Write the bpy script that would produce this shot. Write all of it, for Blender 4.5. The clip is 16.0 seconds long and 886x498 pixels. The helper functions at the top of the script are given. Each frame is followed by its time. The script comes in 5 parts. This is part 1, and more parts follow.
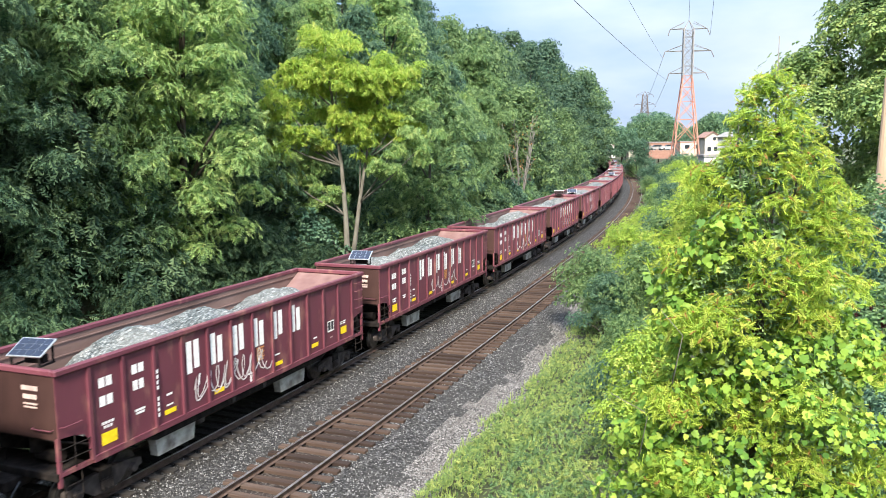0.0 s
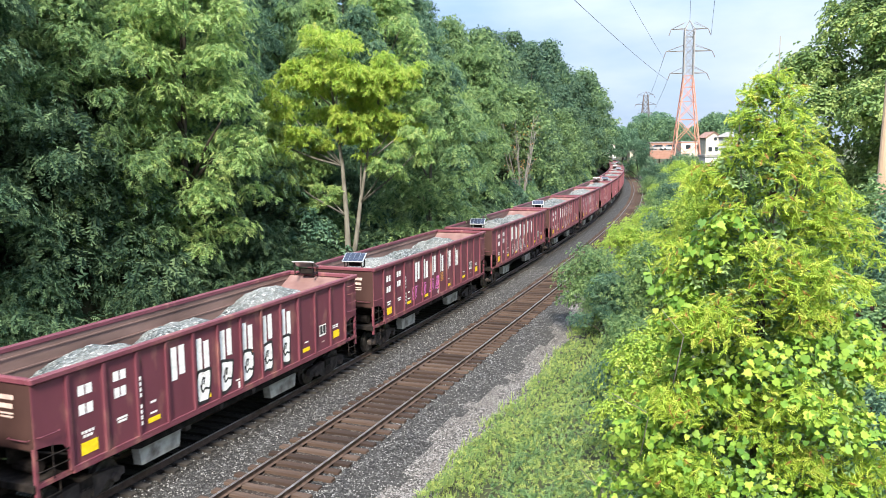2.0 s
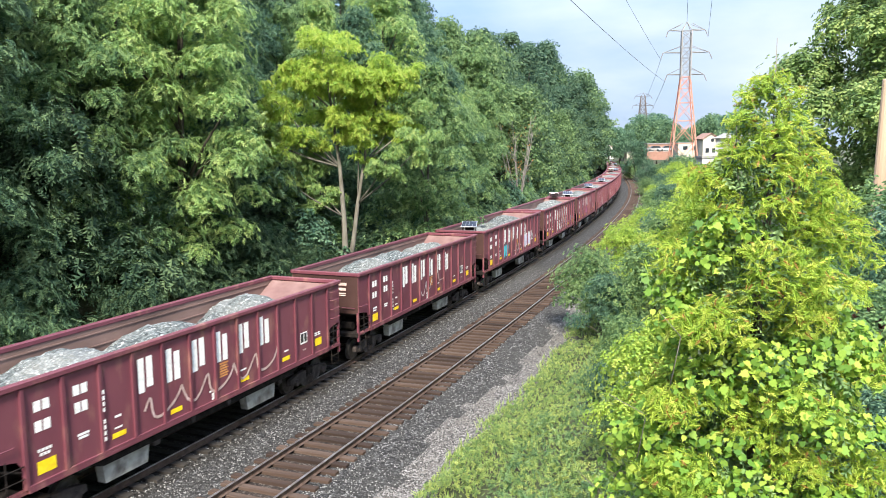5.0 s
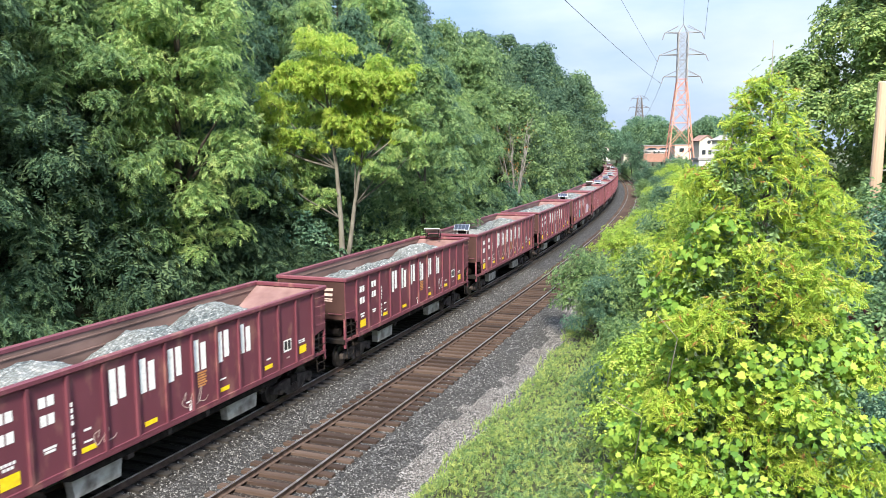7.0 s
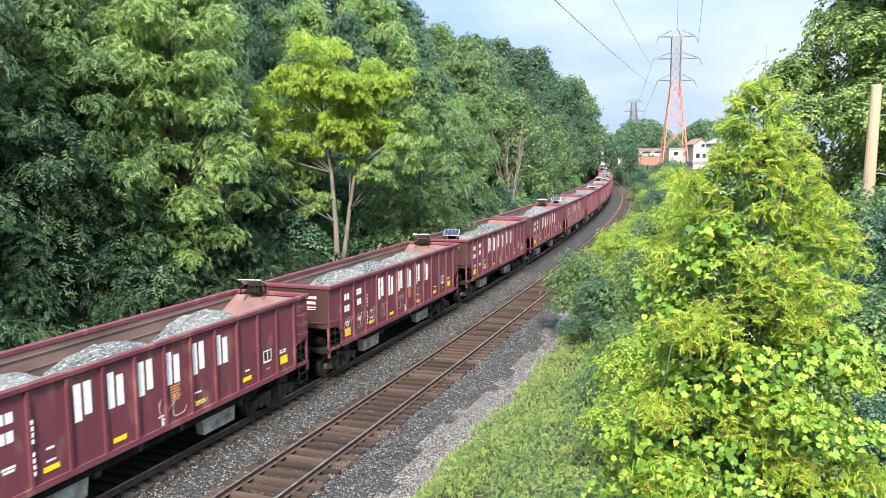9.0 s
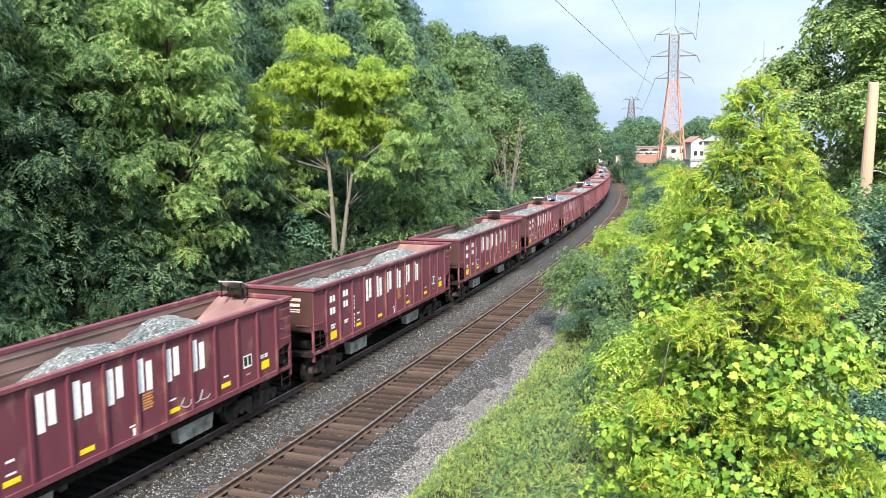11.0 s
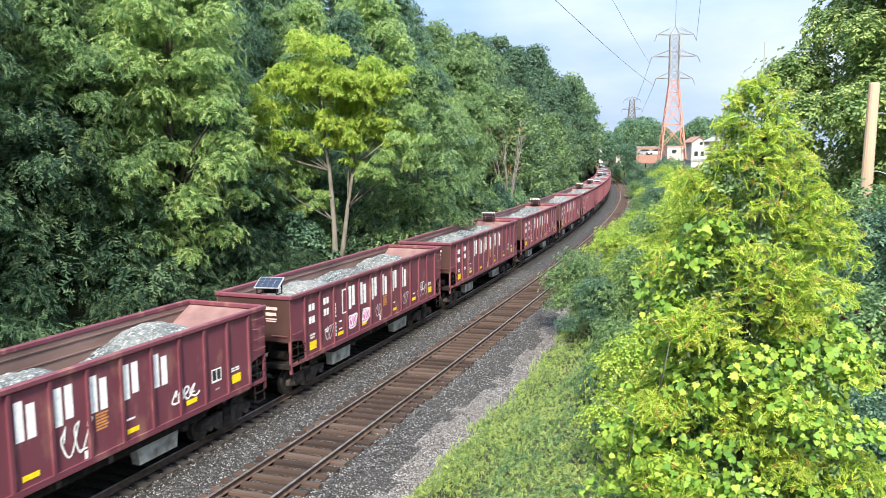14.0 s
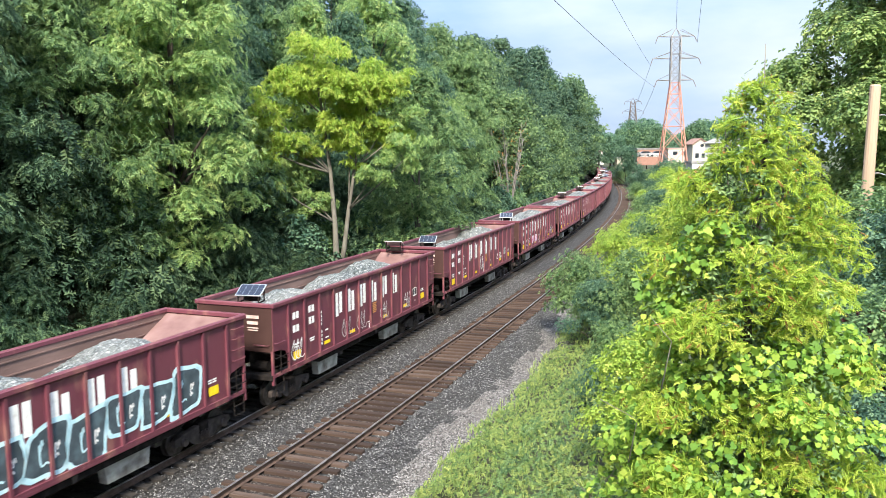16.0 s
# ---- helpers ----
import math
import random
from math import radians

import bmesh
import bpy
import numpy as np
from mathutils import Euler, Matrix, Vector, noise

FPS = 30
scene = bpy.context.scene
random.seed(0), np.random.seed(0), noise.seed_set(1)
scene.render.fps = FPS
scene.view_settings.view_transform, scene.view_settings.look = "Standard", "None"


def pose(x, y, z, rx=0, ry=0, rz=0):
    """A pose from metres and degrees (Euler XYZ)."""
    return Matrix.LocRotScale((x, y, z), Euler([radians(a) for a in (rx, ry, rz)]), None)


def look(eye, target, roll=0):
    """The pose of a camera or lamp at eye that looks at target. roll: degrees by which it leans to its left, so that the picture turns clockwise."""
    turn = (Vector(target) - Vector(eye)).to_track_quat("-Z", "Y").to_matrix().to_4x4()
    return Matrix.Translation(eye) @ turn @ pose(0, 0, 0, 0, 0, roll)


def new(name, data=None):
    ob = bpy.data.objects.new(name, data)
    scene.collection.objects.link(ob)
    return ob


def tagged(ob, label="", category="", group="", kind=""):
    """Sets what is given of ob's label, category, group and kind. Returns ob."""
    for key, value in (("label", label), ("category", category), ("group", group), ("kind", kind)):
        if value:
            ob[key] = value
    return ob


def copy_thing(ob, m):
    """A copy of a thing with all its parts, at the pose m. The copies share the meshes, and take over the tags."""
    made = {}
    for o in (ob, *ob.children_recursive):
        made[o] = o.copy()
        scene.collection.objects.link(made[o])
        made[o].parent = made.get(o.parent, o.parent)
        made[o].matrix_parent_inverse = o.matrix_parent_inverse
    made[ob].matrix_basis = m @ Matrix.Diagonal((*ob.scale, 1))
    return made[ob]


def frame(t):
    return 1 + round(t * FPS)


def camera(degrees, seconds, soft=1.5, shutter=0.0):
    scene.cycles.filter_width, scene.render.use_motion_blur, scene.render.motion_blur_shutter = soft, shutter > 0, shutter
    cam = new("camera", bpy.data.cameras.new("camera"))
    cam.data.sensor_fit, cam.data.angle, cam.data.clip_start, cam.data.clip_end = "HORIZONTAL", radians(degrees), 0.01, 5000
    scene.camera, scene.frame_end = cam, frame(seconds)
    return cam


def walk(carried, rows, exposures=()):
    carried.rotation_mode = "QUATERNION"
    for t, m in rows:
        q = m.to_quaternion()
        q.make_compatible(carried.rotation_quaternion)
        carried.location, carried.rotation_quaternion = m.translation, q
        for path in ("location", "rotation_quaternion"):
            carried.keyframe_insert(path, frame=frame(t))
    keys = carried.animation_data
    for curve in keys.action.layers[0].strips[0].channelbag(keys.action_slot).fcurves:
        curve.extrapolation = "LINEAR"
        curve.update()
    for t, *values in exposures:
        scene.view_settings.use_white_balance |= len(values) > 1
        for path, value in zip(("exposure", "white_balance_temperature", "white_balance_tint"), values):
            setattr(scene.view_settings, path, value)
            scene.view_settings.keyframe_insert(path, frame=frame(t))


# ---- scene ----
# The camera stands high beside a double-track line; only its aim drifts a little.
EYE = Vector((0.0, 0.0, 8.565))
cam = camera(58.5, 16.0, soft=0.65, shutter=0.12)
AIM = [  # seconds, turn to the right, tilt down, roll, in degrees
    (0.0, 0.046, 7.437, -0.365), (0.5, 0.040, 7.433, -0.37), (1.0, 0.012, 7.428, -0.375), (1.5, 0.0, 7.427, -0.37),
    (2.0, -0.018, 7.423, -0.385), (2.5, -0.021, 7.419, -0.395), (3.0, -0.017, 7.412, -0.39), (3.5, 0.006, 7.408, -0.37),
    (4.0, 0.038, 7.392, -0.355), (5.2, 0.21, 7.35, -0.32), (6.5, 0.375, 7.292, -0.29), (7.0, 0.408, 7.222, -0.30), (7.5, 0.452, 7.154, -0.305),
    (8.0, 0.530, 7.088, -0.33), (8.5, 0.640, 7.016, -0.355), (9.0, 0.770, 6.955, -0.38), (10.2, 0.93, 7.04, -0.375), (11.5, 0.93, 7.160, -0.36),
    (12.0, 0.921, 7.160, -0.353), (12.5, 0.920, 7.143, -0.35), (13.0, 0.919, 7.142, -0.345), (13.5, 0.916, 7.138, -0.35),
    (14.0, 0.896, 7.103, -0.375), (14.5, 0.880, 7.048, -0.375), (15.0, 0.858, 7.026, -0.38), (15.5, 0.838, 7.0, -0.385), (16.0, 0.830, 6.968, -0.38)]


def aim(turn, tilt, roll):
    a, b = radians(turn), radians(tilt)
    way = Vector((math.sin(a) * math.cos(b), math.cos(a) * math.cos(b), -math.sin(b)))
    return look(EYE, EYE + way, roll)


walk(cam, [(t, aim(a, b, c)) for t, a, b, c in AIM], exposures=[(0.0, 1.2), (16.0, 1.2)])

# ---- light ----
SUN_TURN, SUN_HIGH = radians(184), radians(42)   # clockwise from +y; veiled, behind the camera
world = bpy.data.worlds.new("sky")
scene.world = world
world.use_nodes = True
wn, wl = world.node_tree.nodes, world.node_tree.links
wn.clear()
w_out, w_bg, w_sky = wn.new("ShaderNodeOutputWorld"), wn.new("ShaderNodeBackground"), wn.new("ShaderNodeTexSky")
w_sky.sky_type, w_sky.sun_disc = "NISHITA", False
w_sky.sun_elevation, w_sky.sun_rotation = SUN_HIGH, SUN_TURN
w_sky.dust_density, w_sky.ozone_density = 1.5, 1.0
w_co, w_map, w_no, w_ra, w_mx, w_sep, w_up, w_hi = (wn.new("ShaderNodeTexCoord"), wn.new("ShaderNodeMapping"), wn.new("ShaderNodeTexNoise"), wn.new("ShaderNodeValToRGB"), wn.new("ShaderNodeMixRGB"),
                                                    wn.new("ShaderNodeSeparateXYZ"), wn.new("ShaderNodeMapRange"), wn.new("ShaderNodeMixRGB"))
w_map.inputs["Scale"].default_value = (1.6, 1.6, 5.0)
w_map.inputs["Location"].default_value = (0.35, 0.1, 0.55)
w_no.inputs["Scale"].default_value, w_no.inputs["Detail"].default_value, w_no.inputs["Roughness"].default_value = 1.7, 6, 0.5
w_ra.color_ramp.elements[0].position, w_ra.color_ramp.elements[1].position = 0.36, 0.64
w_ra.color_ramp.elements[0].color, w_ra.color_ramp.elements[1].color = (1.45, 2.10, 3.25, 1), (3.0, 3.3, 3.8, 1)
w_mx.inputs[0].default_value = 0.12          # a thin share of clear sky behind the cloud veil
w_hi.blend_type = "MULTIPLY"                 # an overcast sky is brighter overhead
w_hi.inputs[0].default_value = 1.0
w_up.inputs["From Min"].default_value, w_up.inputs["From Max"].default_value = 0.12, 0.95
w_up.inputs["To Min"].default_value, w_up.inputs["To Max"].default_value = 1.0, 2.9
w_bg.inputs["Strength"].default_value = 0.126
wl.new(w_co.outputs["Generated"], w_map.inputs["Vector"])
wl.new(w_co.outputs["Generated"], w_sep.inputs[0])
wl.new(w_sep.outputs["Z"], w_up.inputs["Value"])
wl.new(w_map.outputs["Vector"], w_no.inputs["Vector"])
wl.new(w_no.outputs["Fac"], w_ra.inputs["Fac"])
wl.new(w_ra.outputs["Color"], w_mx.inputs[1])
wl.new(w_sky.outputs["Color"], w_mx.inputs[2])
wl.new(w_mx.outputs["Color"], w_hi.inputs[1])
wl.new(w_up.outputs["Result"], w_hi.inputs[2])
wl.new(w_hi.outputs["Color"], w_bg.inputs["Color"])
wl.new(w_bg.outputs["Background"], w_out.inputs["Surface"])
sun_data = bpy.data.lights.new("sun", "SUN")
sun_data.energy, sun_data.angle, sun_data.color = 5.0, radians(9), (1.0, 0.93, 0.78)
sun = new("sun", sun_data)
sun.matrix_world = look((math.sin(SUN_TURN) * 100, math.cos(SUN_TURN) * 100, 100 * math.tan(SUN_HIGH)), (0, 0, 0))


# ---- materials ----
def material(name, colours, scale=4.0, rough=0.8, metal=0.0, bump=0.0, bump_scale=40.0, island=0.0, stretch=(1, 1, 1), translucent=0.0,
             per_object=0.0, spots=None, spot_scale=1.2, spot_at=0.62, shine=0.5):
    """Two scales of noise over a ramp of colours; island: share of chance colour for each loose piece; spots: a colour of stains."""
    m = bpy.data.materials.new(name)
    m.use_nodes = True
    n, l = m.node_tree.nodes, m.node_tree.links
    b = n["Principled BSDF"]
    b.inputs["Roughness"].default_value, b.inputs["Metallic"].default_value = rough, metal
    b.inputs["Specular IOR Level"].default_value = shine
    co, mp = n.new("ShaderNodeTexCoord"), n.new("ShaderNodeMapping")
    mp.inputs["Scale"].default_value = stretch
    l.new(co.outputs["Object"], mp.inputs["Vector"])
    t1 = n.new("ShaderNodeTexNoise")
    t1.inputs["Scale"].default_value, t1.inputs["Detail"].default_value = scale, 7
    l.new(mp.outputs["Vector"], t1.inputs["Vector"])
    fac = t1.outputs["Fac"]
    for share, node, out in ((island, "ShaderNodeNewGeometry", "Random Per Island"), (per_object, "ShaderNodeObjectInfo", "Random")):
        if share:
            g, mx = n.new(node), n.new("ShaderNodeMath")
            mx.operation = "MULTIPLY_ADD"
            mx.inputs[1].default_value = share
            l.new(g.outputs[out], mx.inputs[0])
            sc = n.new("ShaderNodeMath")
            sc.operation = "MULTIPLY"
            sc.inputs[1].default_value = 1 - share
            l.new(fac, sc.inputs[0])
            l.new(sc.outputs[0], mx.inputs[2])
            fac = mx.outputs[0]
    ramp = n.new("ShaderNodeValToRGB")
    e = ramp.color_ramp.elements
    while len(e) < len(colours):
        e.new(0.5)
    lo, hi = (0.3, 0.7) if not (island or per_object) else (0.12, 0.88)
    for i, c in enumerate(colours):
        e[i].position = lo + (hi - lo) * i / max(1, len(colours) - 1)
        e[i].color = (*c, 1)
    l.new(fac, ramp.inputs["Fac"])
    col = ramp.outputs["Color"]
    if spots:
        t3, r3, mx = n.new("ShaderNodeTexNoise"), n.new("ShaderNodeValToRGB"), n.new("ShaderNodeMixRGB")
        t3.inputs["Scale"].default_value, t3.inputs["Detail"].default_value = spot_scale, 8
        l.new(mp.outputs["Vector"], t3.inputs["Vector"])
        r3.color_ramp.elements[0].position, r3.color_ramp.elements[1].position = spot_at - 0.1, spot_at + 0.1
        l.new(t3.outputs["Fac"], r3.inputs["Fac"])
        l.new(r3.outputs["Color"], mx.inputs[0])
        l.new(col, mx.inputs[1])
        mx.inputs[2].default_value = (*spots, 1)
        col = mx.outputs["Color"]
    l.new(col, b.inputs["Base Color"])
    if bump:
        t2, bp = n.new("ShaderNodeTexNoise"), n.new("ShaderNodeBump")
        t2.inputs["Scale"].default_value, t2.inputs["Detail"].default_value = bump_scale, 6
        bp.inputs["Strength"].default_value, bp.inputs["Distance"].default_value = bump, 0.02
        l.new(mp.outputs["Vector"], t2.inputs["Vector"])
        l.new(t2.outputs["Fac"], bp.inputs["Height"])
        l.new(bp.outputs["Normal"], b.inputs["Normal"])
    if translucent:
        tr, mix, out = n.new("ShaderNodeBsdfTranslucent"), n.new("ShaderNodeMixShader"), n["Material Output"]
        mix.inputs[0].default_value = translucent
        l.new(col, tr.inputs["Color"])
        l.new(b.outputs[0], mix.inputs[1])
        l.new(tr.outputs[0], mix.inputs[2])
        l.new(mix.outputs[0], out.inputs["Surface"])
        b.inputs["Specular IOR Level"].default_value = 0.16
    return m


def gravel_material(name, colours, size, dust, dust_scale=0.35):
    """Loose stones: cells of chance grey with dark gaps and a relief, and a dust tone in patches."""
    m = bpy.data.materials.new(name)
    m.use_nodes = True
    n, l = m.node_tree.nodes, m.node_tree.links
    b = n["Principled BSDF"]
    b.inputs["Roughness"].default_value = 0.85
    b.inputs["Specular IOR Level"].default_value = 0.2
    co, vo, ve = n.new("ShaderNodeTexCoord"), n.new("ShaderNodeTexVoronoi"), n.new("ShaderNodeTexVoronoi")
    for v in (vo, ve):
        v.inputs["Scale"].default_value = 1 / size
        l.new(co.outputs["Object"], v.inputs["Vector"])
    ve.feature = "DISTANCE_TO_EDGE"
    sep, ramp = n.new("ShaderNodeSeparateColor"), n.new("ShaderNodeValToRGB")
    l.new(vo.outputs["Color"], sep.inputs[0])
    l.new(sep.outputs[0], ramp.inputs["Fac"])
    e = ramp.color_ramp.elements
    while len(e) < len(colours):
        e.new(0.5)
    for i, c in enumerate(colours):
        e[i].position, e[i].color = i / (len(colours) - 1), (*c, 1)
    gap, gm = n.new("ShaderNodeValToRGB"), n.new("ShaderNodeMixRGB")
    gap.color_ramp.elements[0].color, gap.color_ramp.elements[1].color = (0.16, 0.16, 0.16, 1), (1, 1, 1, 1)
    gap.color_ramp.elements[1].position = 0.16
    l.new(ve.outputs["Distance"], gap.inputs["Fac"])
    gm.blend_type = "MULTIPLY"
    gm.inputs[0].default_value = 1
    l.new(ramp.outputs["Color"], gm.inputs[1])
    l.new(gap.outputs["Color"], gm.inputs[2])
    no, nr, dm = n.new("ShaderNodeTexNoise"), n.new("ShaderNodeValToRGB"), n.new("ShaderNodeMixRGB")
    no.inputs["Scale"].default_value, no.inputs["Detail"].default_value = dust_scale, 6
    l.new(co.outputs["Object"], no.inputs["Vector"])
    nr.color_ramp.elements[0].position, nr.color_ramp.elements[1].position = 0.42, 0.72
    nr.color_ramp.elements[1].color = (0.75, 0.75, 0.75, 1)
    l.new(no.outputs["Fac"], nr.inputs["Fac"])
    l.new(nr.outputs["Color"], dm.inputs[0])
    l.new(gm.outputs["Color"], dm.inputs[1])
    dm.inputs[2].default_value = (*dust, 1)
    l.new(dm.outputs["Color"], b.inputs["Base Color"])
    bp = n.new("ShaderNodeBump")
    bp.inputs["Strength"].default_value, bp.inputs["Distance"].default_value = 0.9, size * 0.6
    l.new(ve.outputs["Distance"], bp.inputs["Height"])
    l.new(bp.outputs["Normal"], b.inputs["Normal"])
    return m


M = {
    "car": material("oxide_red_paint", [(0.092, 0.022, 0.035), (0.126, 0.033, 0.049), (0.166, 0.052, 0.068)], 1.3, 0.55, bump=0.12, bump_scale=14, per_object=0.35,
                    spots=(0.23, 0.105, 0.09), spot_scale=2.2, spot_at=0.66, stretch=(1, 1, 0.45)),
    # wagon ends: dirt, plus their shade put into a much darker paint
    "car_end": material("dirty_shaded_end_paint", [(0.027, 0.013, 0.012), (0.042, 0.020, 0.018), (0.060, 0.030, 0.026)], 1.1, 0.7, bump=0.12, bump_scale=14, stretch=(1, 1, 0.5), shine=0.2),
    "car_in": material("scoured_inner_steel", [(0.10, 0.060, 0.052), (0.155, 0.095, 0.082), (0.20, 0.125, 0.11)], 1.6, 0.75, bump=0.2, bump_scale=20, stretch=(1, 0.3, 1)),
    "dust": material("pink_stone_dust", [(0.128, 0.066, 0.063), (0.174, 0.098, 0.092), (0.221, 0.136, 0.128)], 1.4, 0.9, bump=0.25, bump_scale=25),
    # grimy steel, taken near black to hold the shade beneath the wagons
    "under": material("grimy_shade_dark_steel", [(0.008, 0.007, 0.007), (0.016, 0.013, 0.012), (0.030, 0.024, 0.022)], 5, 0.9, bump=0.2, shine=0.12),
    "truck": material("dusty_cast_steel", [(0.024, 0.020, 0.019), (0.045, 0.036, 0.034), (0.075, 0.062, 0.058)], 4, 0.8, bump=0.2, shine=0.2),
    "wheel": material("worn_wheel_steel", [(0.05, 0.045, 0.043), (0.09, 0.08, 0.077), (0.14, 0.13, 0.125)], 7, 0.45, 0.7),
    "chute": material("scuffed_chute_steel", [(0.20, 0.19, 0.175), (0.36, 0.35, 0.32), (0.47, 0.46, 0.43)], 3, 0.6, bump=0.15, spots=(0.10, 0.08, 0.07), spot_scale=2.0, spot_at=0.6),
    "white": material("stencil_white", [(0.66, 0.65, 0.63), (0.78, 0.77, 0.75), (0.84, 0.83, 0.82)], 6, 0.6, spots=(0.5, 0.38, 0.36), spot_scale=5, spot_at=0.72),
    "faint": material("faded_white", [(0.36, 0.24, 0.22), (0.45, 0.33, 0.30), (0.55, 0.42, 0.4)], 6, 0.7),
    "yellow": material("reflector_yellow", [(0.75, 0.50, 0.01), (0.85, 0.60, 0.015), (0.9, 0.66, 0.03)], 8, 0.4, spots=(0.6, 0.4, 0.05), spot_scale=6, spot_at=0.7),
    "orange": material("faded_orange", [(0.42, 0.17, 0.05), (0.52, 0.22, 0.07), (0.6, 0.28, 0.1)], 8, 0.6),
    "black": material("black_paint", [(0.012, 0.013, 0.015), (0.02, 0.022, 0.026), (0.035, 0.038, 0.04)], 5, 0.45),
    "pink": material("spray_pink", [(0.55, 0.10, 0.36), (0.62, 0.15, 0.43), (0.66, 0.24, 0.5)], 4, 0.6),
    "teal": material("spray_teal", [(0.04, 0.38, 0.46), (0.07, 0.48, 0.56), (0.12, 0.55, 0.62)], 4, 0.6),
    "slate": material("spray_slate", [(0.03, 0.045, 0.055), (0.05, 0.07, 0.085), (0.08, 0.12, 0.14)], 3, 0.6),
    "pale_blue": material("spray_pale_blue", [(0.36, 0.58, 0.66), (0.48, 0.70, 0.77), (0.60, 0.78, 0.83)], 4, 0.6),
    "grey_spray": material("spray_grey", [(0.42, 0.36, 0.36), (0.55, 0.5, 0.5), (0.62, 0.58, 0.58)], 4, 0.6),
    "violet": material("spray_violet", [(0.40, 0.36, 0.50), (0.52, 0.49, 0.62), (0.62, 0.60, 0.70)], 4, 0.6),
    "cell": material("solar_cell", [(0.012, 0.016, 0.03), (0.016, 0.022, 0.045), (0.02, 0.03, 0.06)], 8, 0.3),
    "alu": material("aluminium", [(0.55, 0.56, 0.57), (0.62, 0.63, 0.64), (0.7, 0.7, 0.71)], 12, 0.35, 0.8),
    "load": gravel_material("load_stone", [(0.054, 0.067, 0.074), (0.130, 0.150, 0.159), (0.238, 0.257, 0.266), (0.086, 0.106, 0.112), (0.374, 0.391, 0.401)], 0.085, (0.25, 0.25, 0.245)),
    "ballast": gravel_material("ballast_stone", [(0.010, 0.010, 0.011), (0.027, 0.026, 0.027), (0.051, 0.049, 0.051), (0.098, 0.095, 0.098), (0.020, 0.020, 0.020), (0.064, 0.062, 0.063), (0.246, 0.242, 0.246)], 0.075, (0.040, 0.038, 0.037)),
    "rust_bed": gravel_material("rusty_trackbed_stone", [(0.016, 0.012, 0.011), (0.034, 0.025, 0.021), (0.060, 0.045, 0.038), (0.150, 0.130, 0.118), (0.025, 0.018, 0.015)], 0.06, (0.034, 0.023, 0.018), 1.2),
    "fines": gravel_material("gravel_fines", [(0.058, 0.052, 0.049), (0.158, 0.145, 0.140), (0.310, 0.288, 0.281), (0.108, 0.096, 0.091), (0.432, 0.403, 0.395)], 0.06, (0.15, 0.132, 0.120), 0.5),
    # bed and ties beneath the train: oil, and the train's shadow coloured in
    "oily_shadow_bed": gravel_material("oily_shadowed_trackbed_stone", [(0.010, 0.009, 0.009), (0.026, 0.024, 0.023), (0.045, 0.042, 0.040), (0.085, 0.080, 0.077), (0.018, 0.017, 0.016)], 0.075, (0.022, 0.020, 0.019)),
    "tie_oily_shadow": material("oily_shadowed_tie_wood", [(0.012, 0.010, 0.009), (0.022, 0.018, 0.016), (0.036, 0.029, 0.025)], 3, 0.9, bump=0.6, bump_scale=22, stretch=(0.25, 2.2, 2)),
    "tie": material("weathered_tie_wood", [(0.019, 0.013, 0.011), (0.039, 0.025, 0.020), (0.066, 0.043, 0.033), (0.102, 0.072, 0.059)], 3, 0.9, bump=0.6, bump_scale=22, per_object=0.5, shine=0.2,
                    stretch=(0.25, 2.2, 2)),
    "rail": material("rusty_rail", [(0.045, 0.028, 0.021), (0.075, 0.046, 0.035), (0.11, 0.072, 0.056)], 5, 0.75, 0.2, bump=0.15),
    "railtop": material("polished_railhead", [(0.20, 0.17, 0.155), (0.30, 0.27, 0.255), (0.42, 0.40, 0.39)], 3, 0.35, 0.8),
    "soil": material("leafy_soil", [(0.035, 0.030, 0.018), (0.042, 0.050, 0.018), (0.060, 0.072, 0.026)], 0.8, 0.95, bump=0.5, bump_scale=6),
    "bark": material("bark", [(0.076, 0.071, 0.057), (0.129, 0.120, 0.101), (0.175, 0.166, 0.143)], 5, 0.9, bump=0.7, bump_scale=14, stretch=(1, 1, 0.25)),
    "bark_dark": material("dark_bark", [(0.03, 0.024, 0.018), (0.05, 0.04, 0.03), (0.075, 0.06, 0.045)], 5, 0.9, bump=0.6, bump_scale=14, stretch=(1, 1, 0.25)),
    "leaf_dark": material("deep_green_leaves", [(0.043, 0.092, 0.057), (0.094, 0.173, 0.101), (0.172, 0.278, 0.148), (0.272, 0.394, 0.197)], 0.5, 0.5, island=0.6, translucent=0.5),
    "leaf_mid": material("green_leaves", [(0.079, 0.157, 0.075), (0.166, 0.279, 0.126), (0.281, 0.420, 0.176), (0.409, 0.546, 0.230)], 0.5, 0.5, island=0.6, translucent=0.5),
    "leaf_blue": material("bluish_green_leaves", [(0.045, 0.106, 0.075), (0.098, 0.193, 0.129), (0.176, 0.299, 0.187), (0.267, 0.399, 0.244)], 0.5, 0.5, island=0.6, translucent=0.5),
    # lighter copy of the green leaves, sunlight on the crowns put into the colour
    "leaf_lit": material("sunlit_green_leaves", [(0.126, 0.236, 0.095), (0.261, 0.413, 0.161), (0.425, 0.590, 0.217), (0.616, 0.700, 0.283)], 0.5, 0.5, island=0.6, translucent=0.5),
    # darker copies of the leaf colours above, with the wood's shade put in
    "wood_shade_dark": material("shaded_wood_leaves", [(0.029, 0.063, 0.039), (0.064, 0.118, 0.069), (0.117, 0.189, 0.101), (0.185, 0.268, 0.134)], 0.5, 0.5, island=0.6, translucent=0.5),
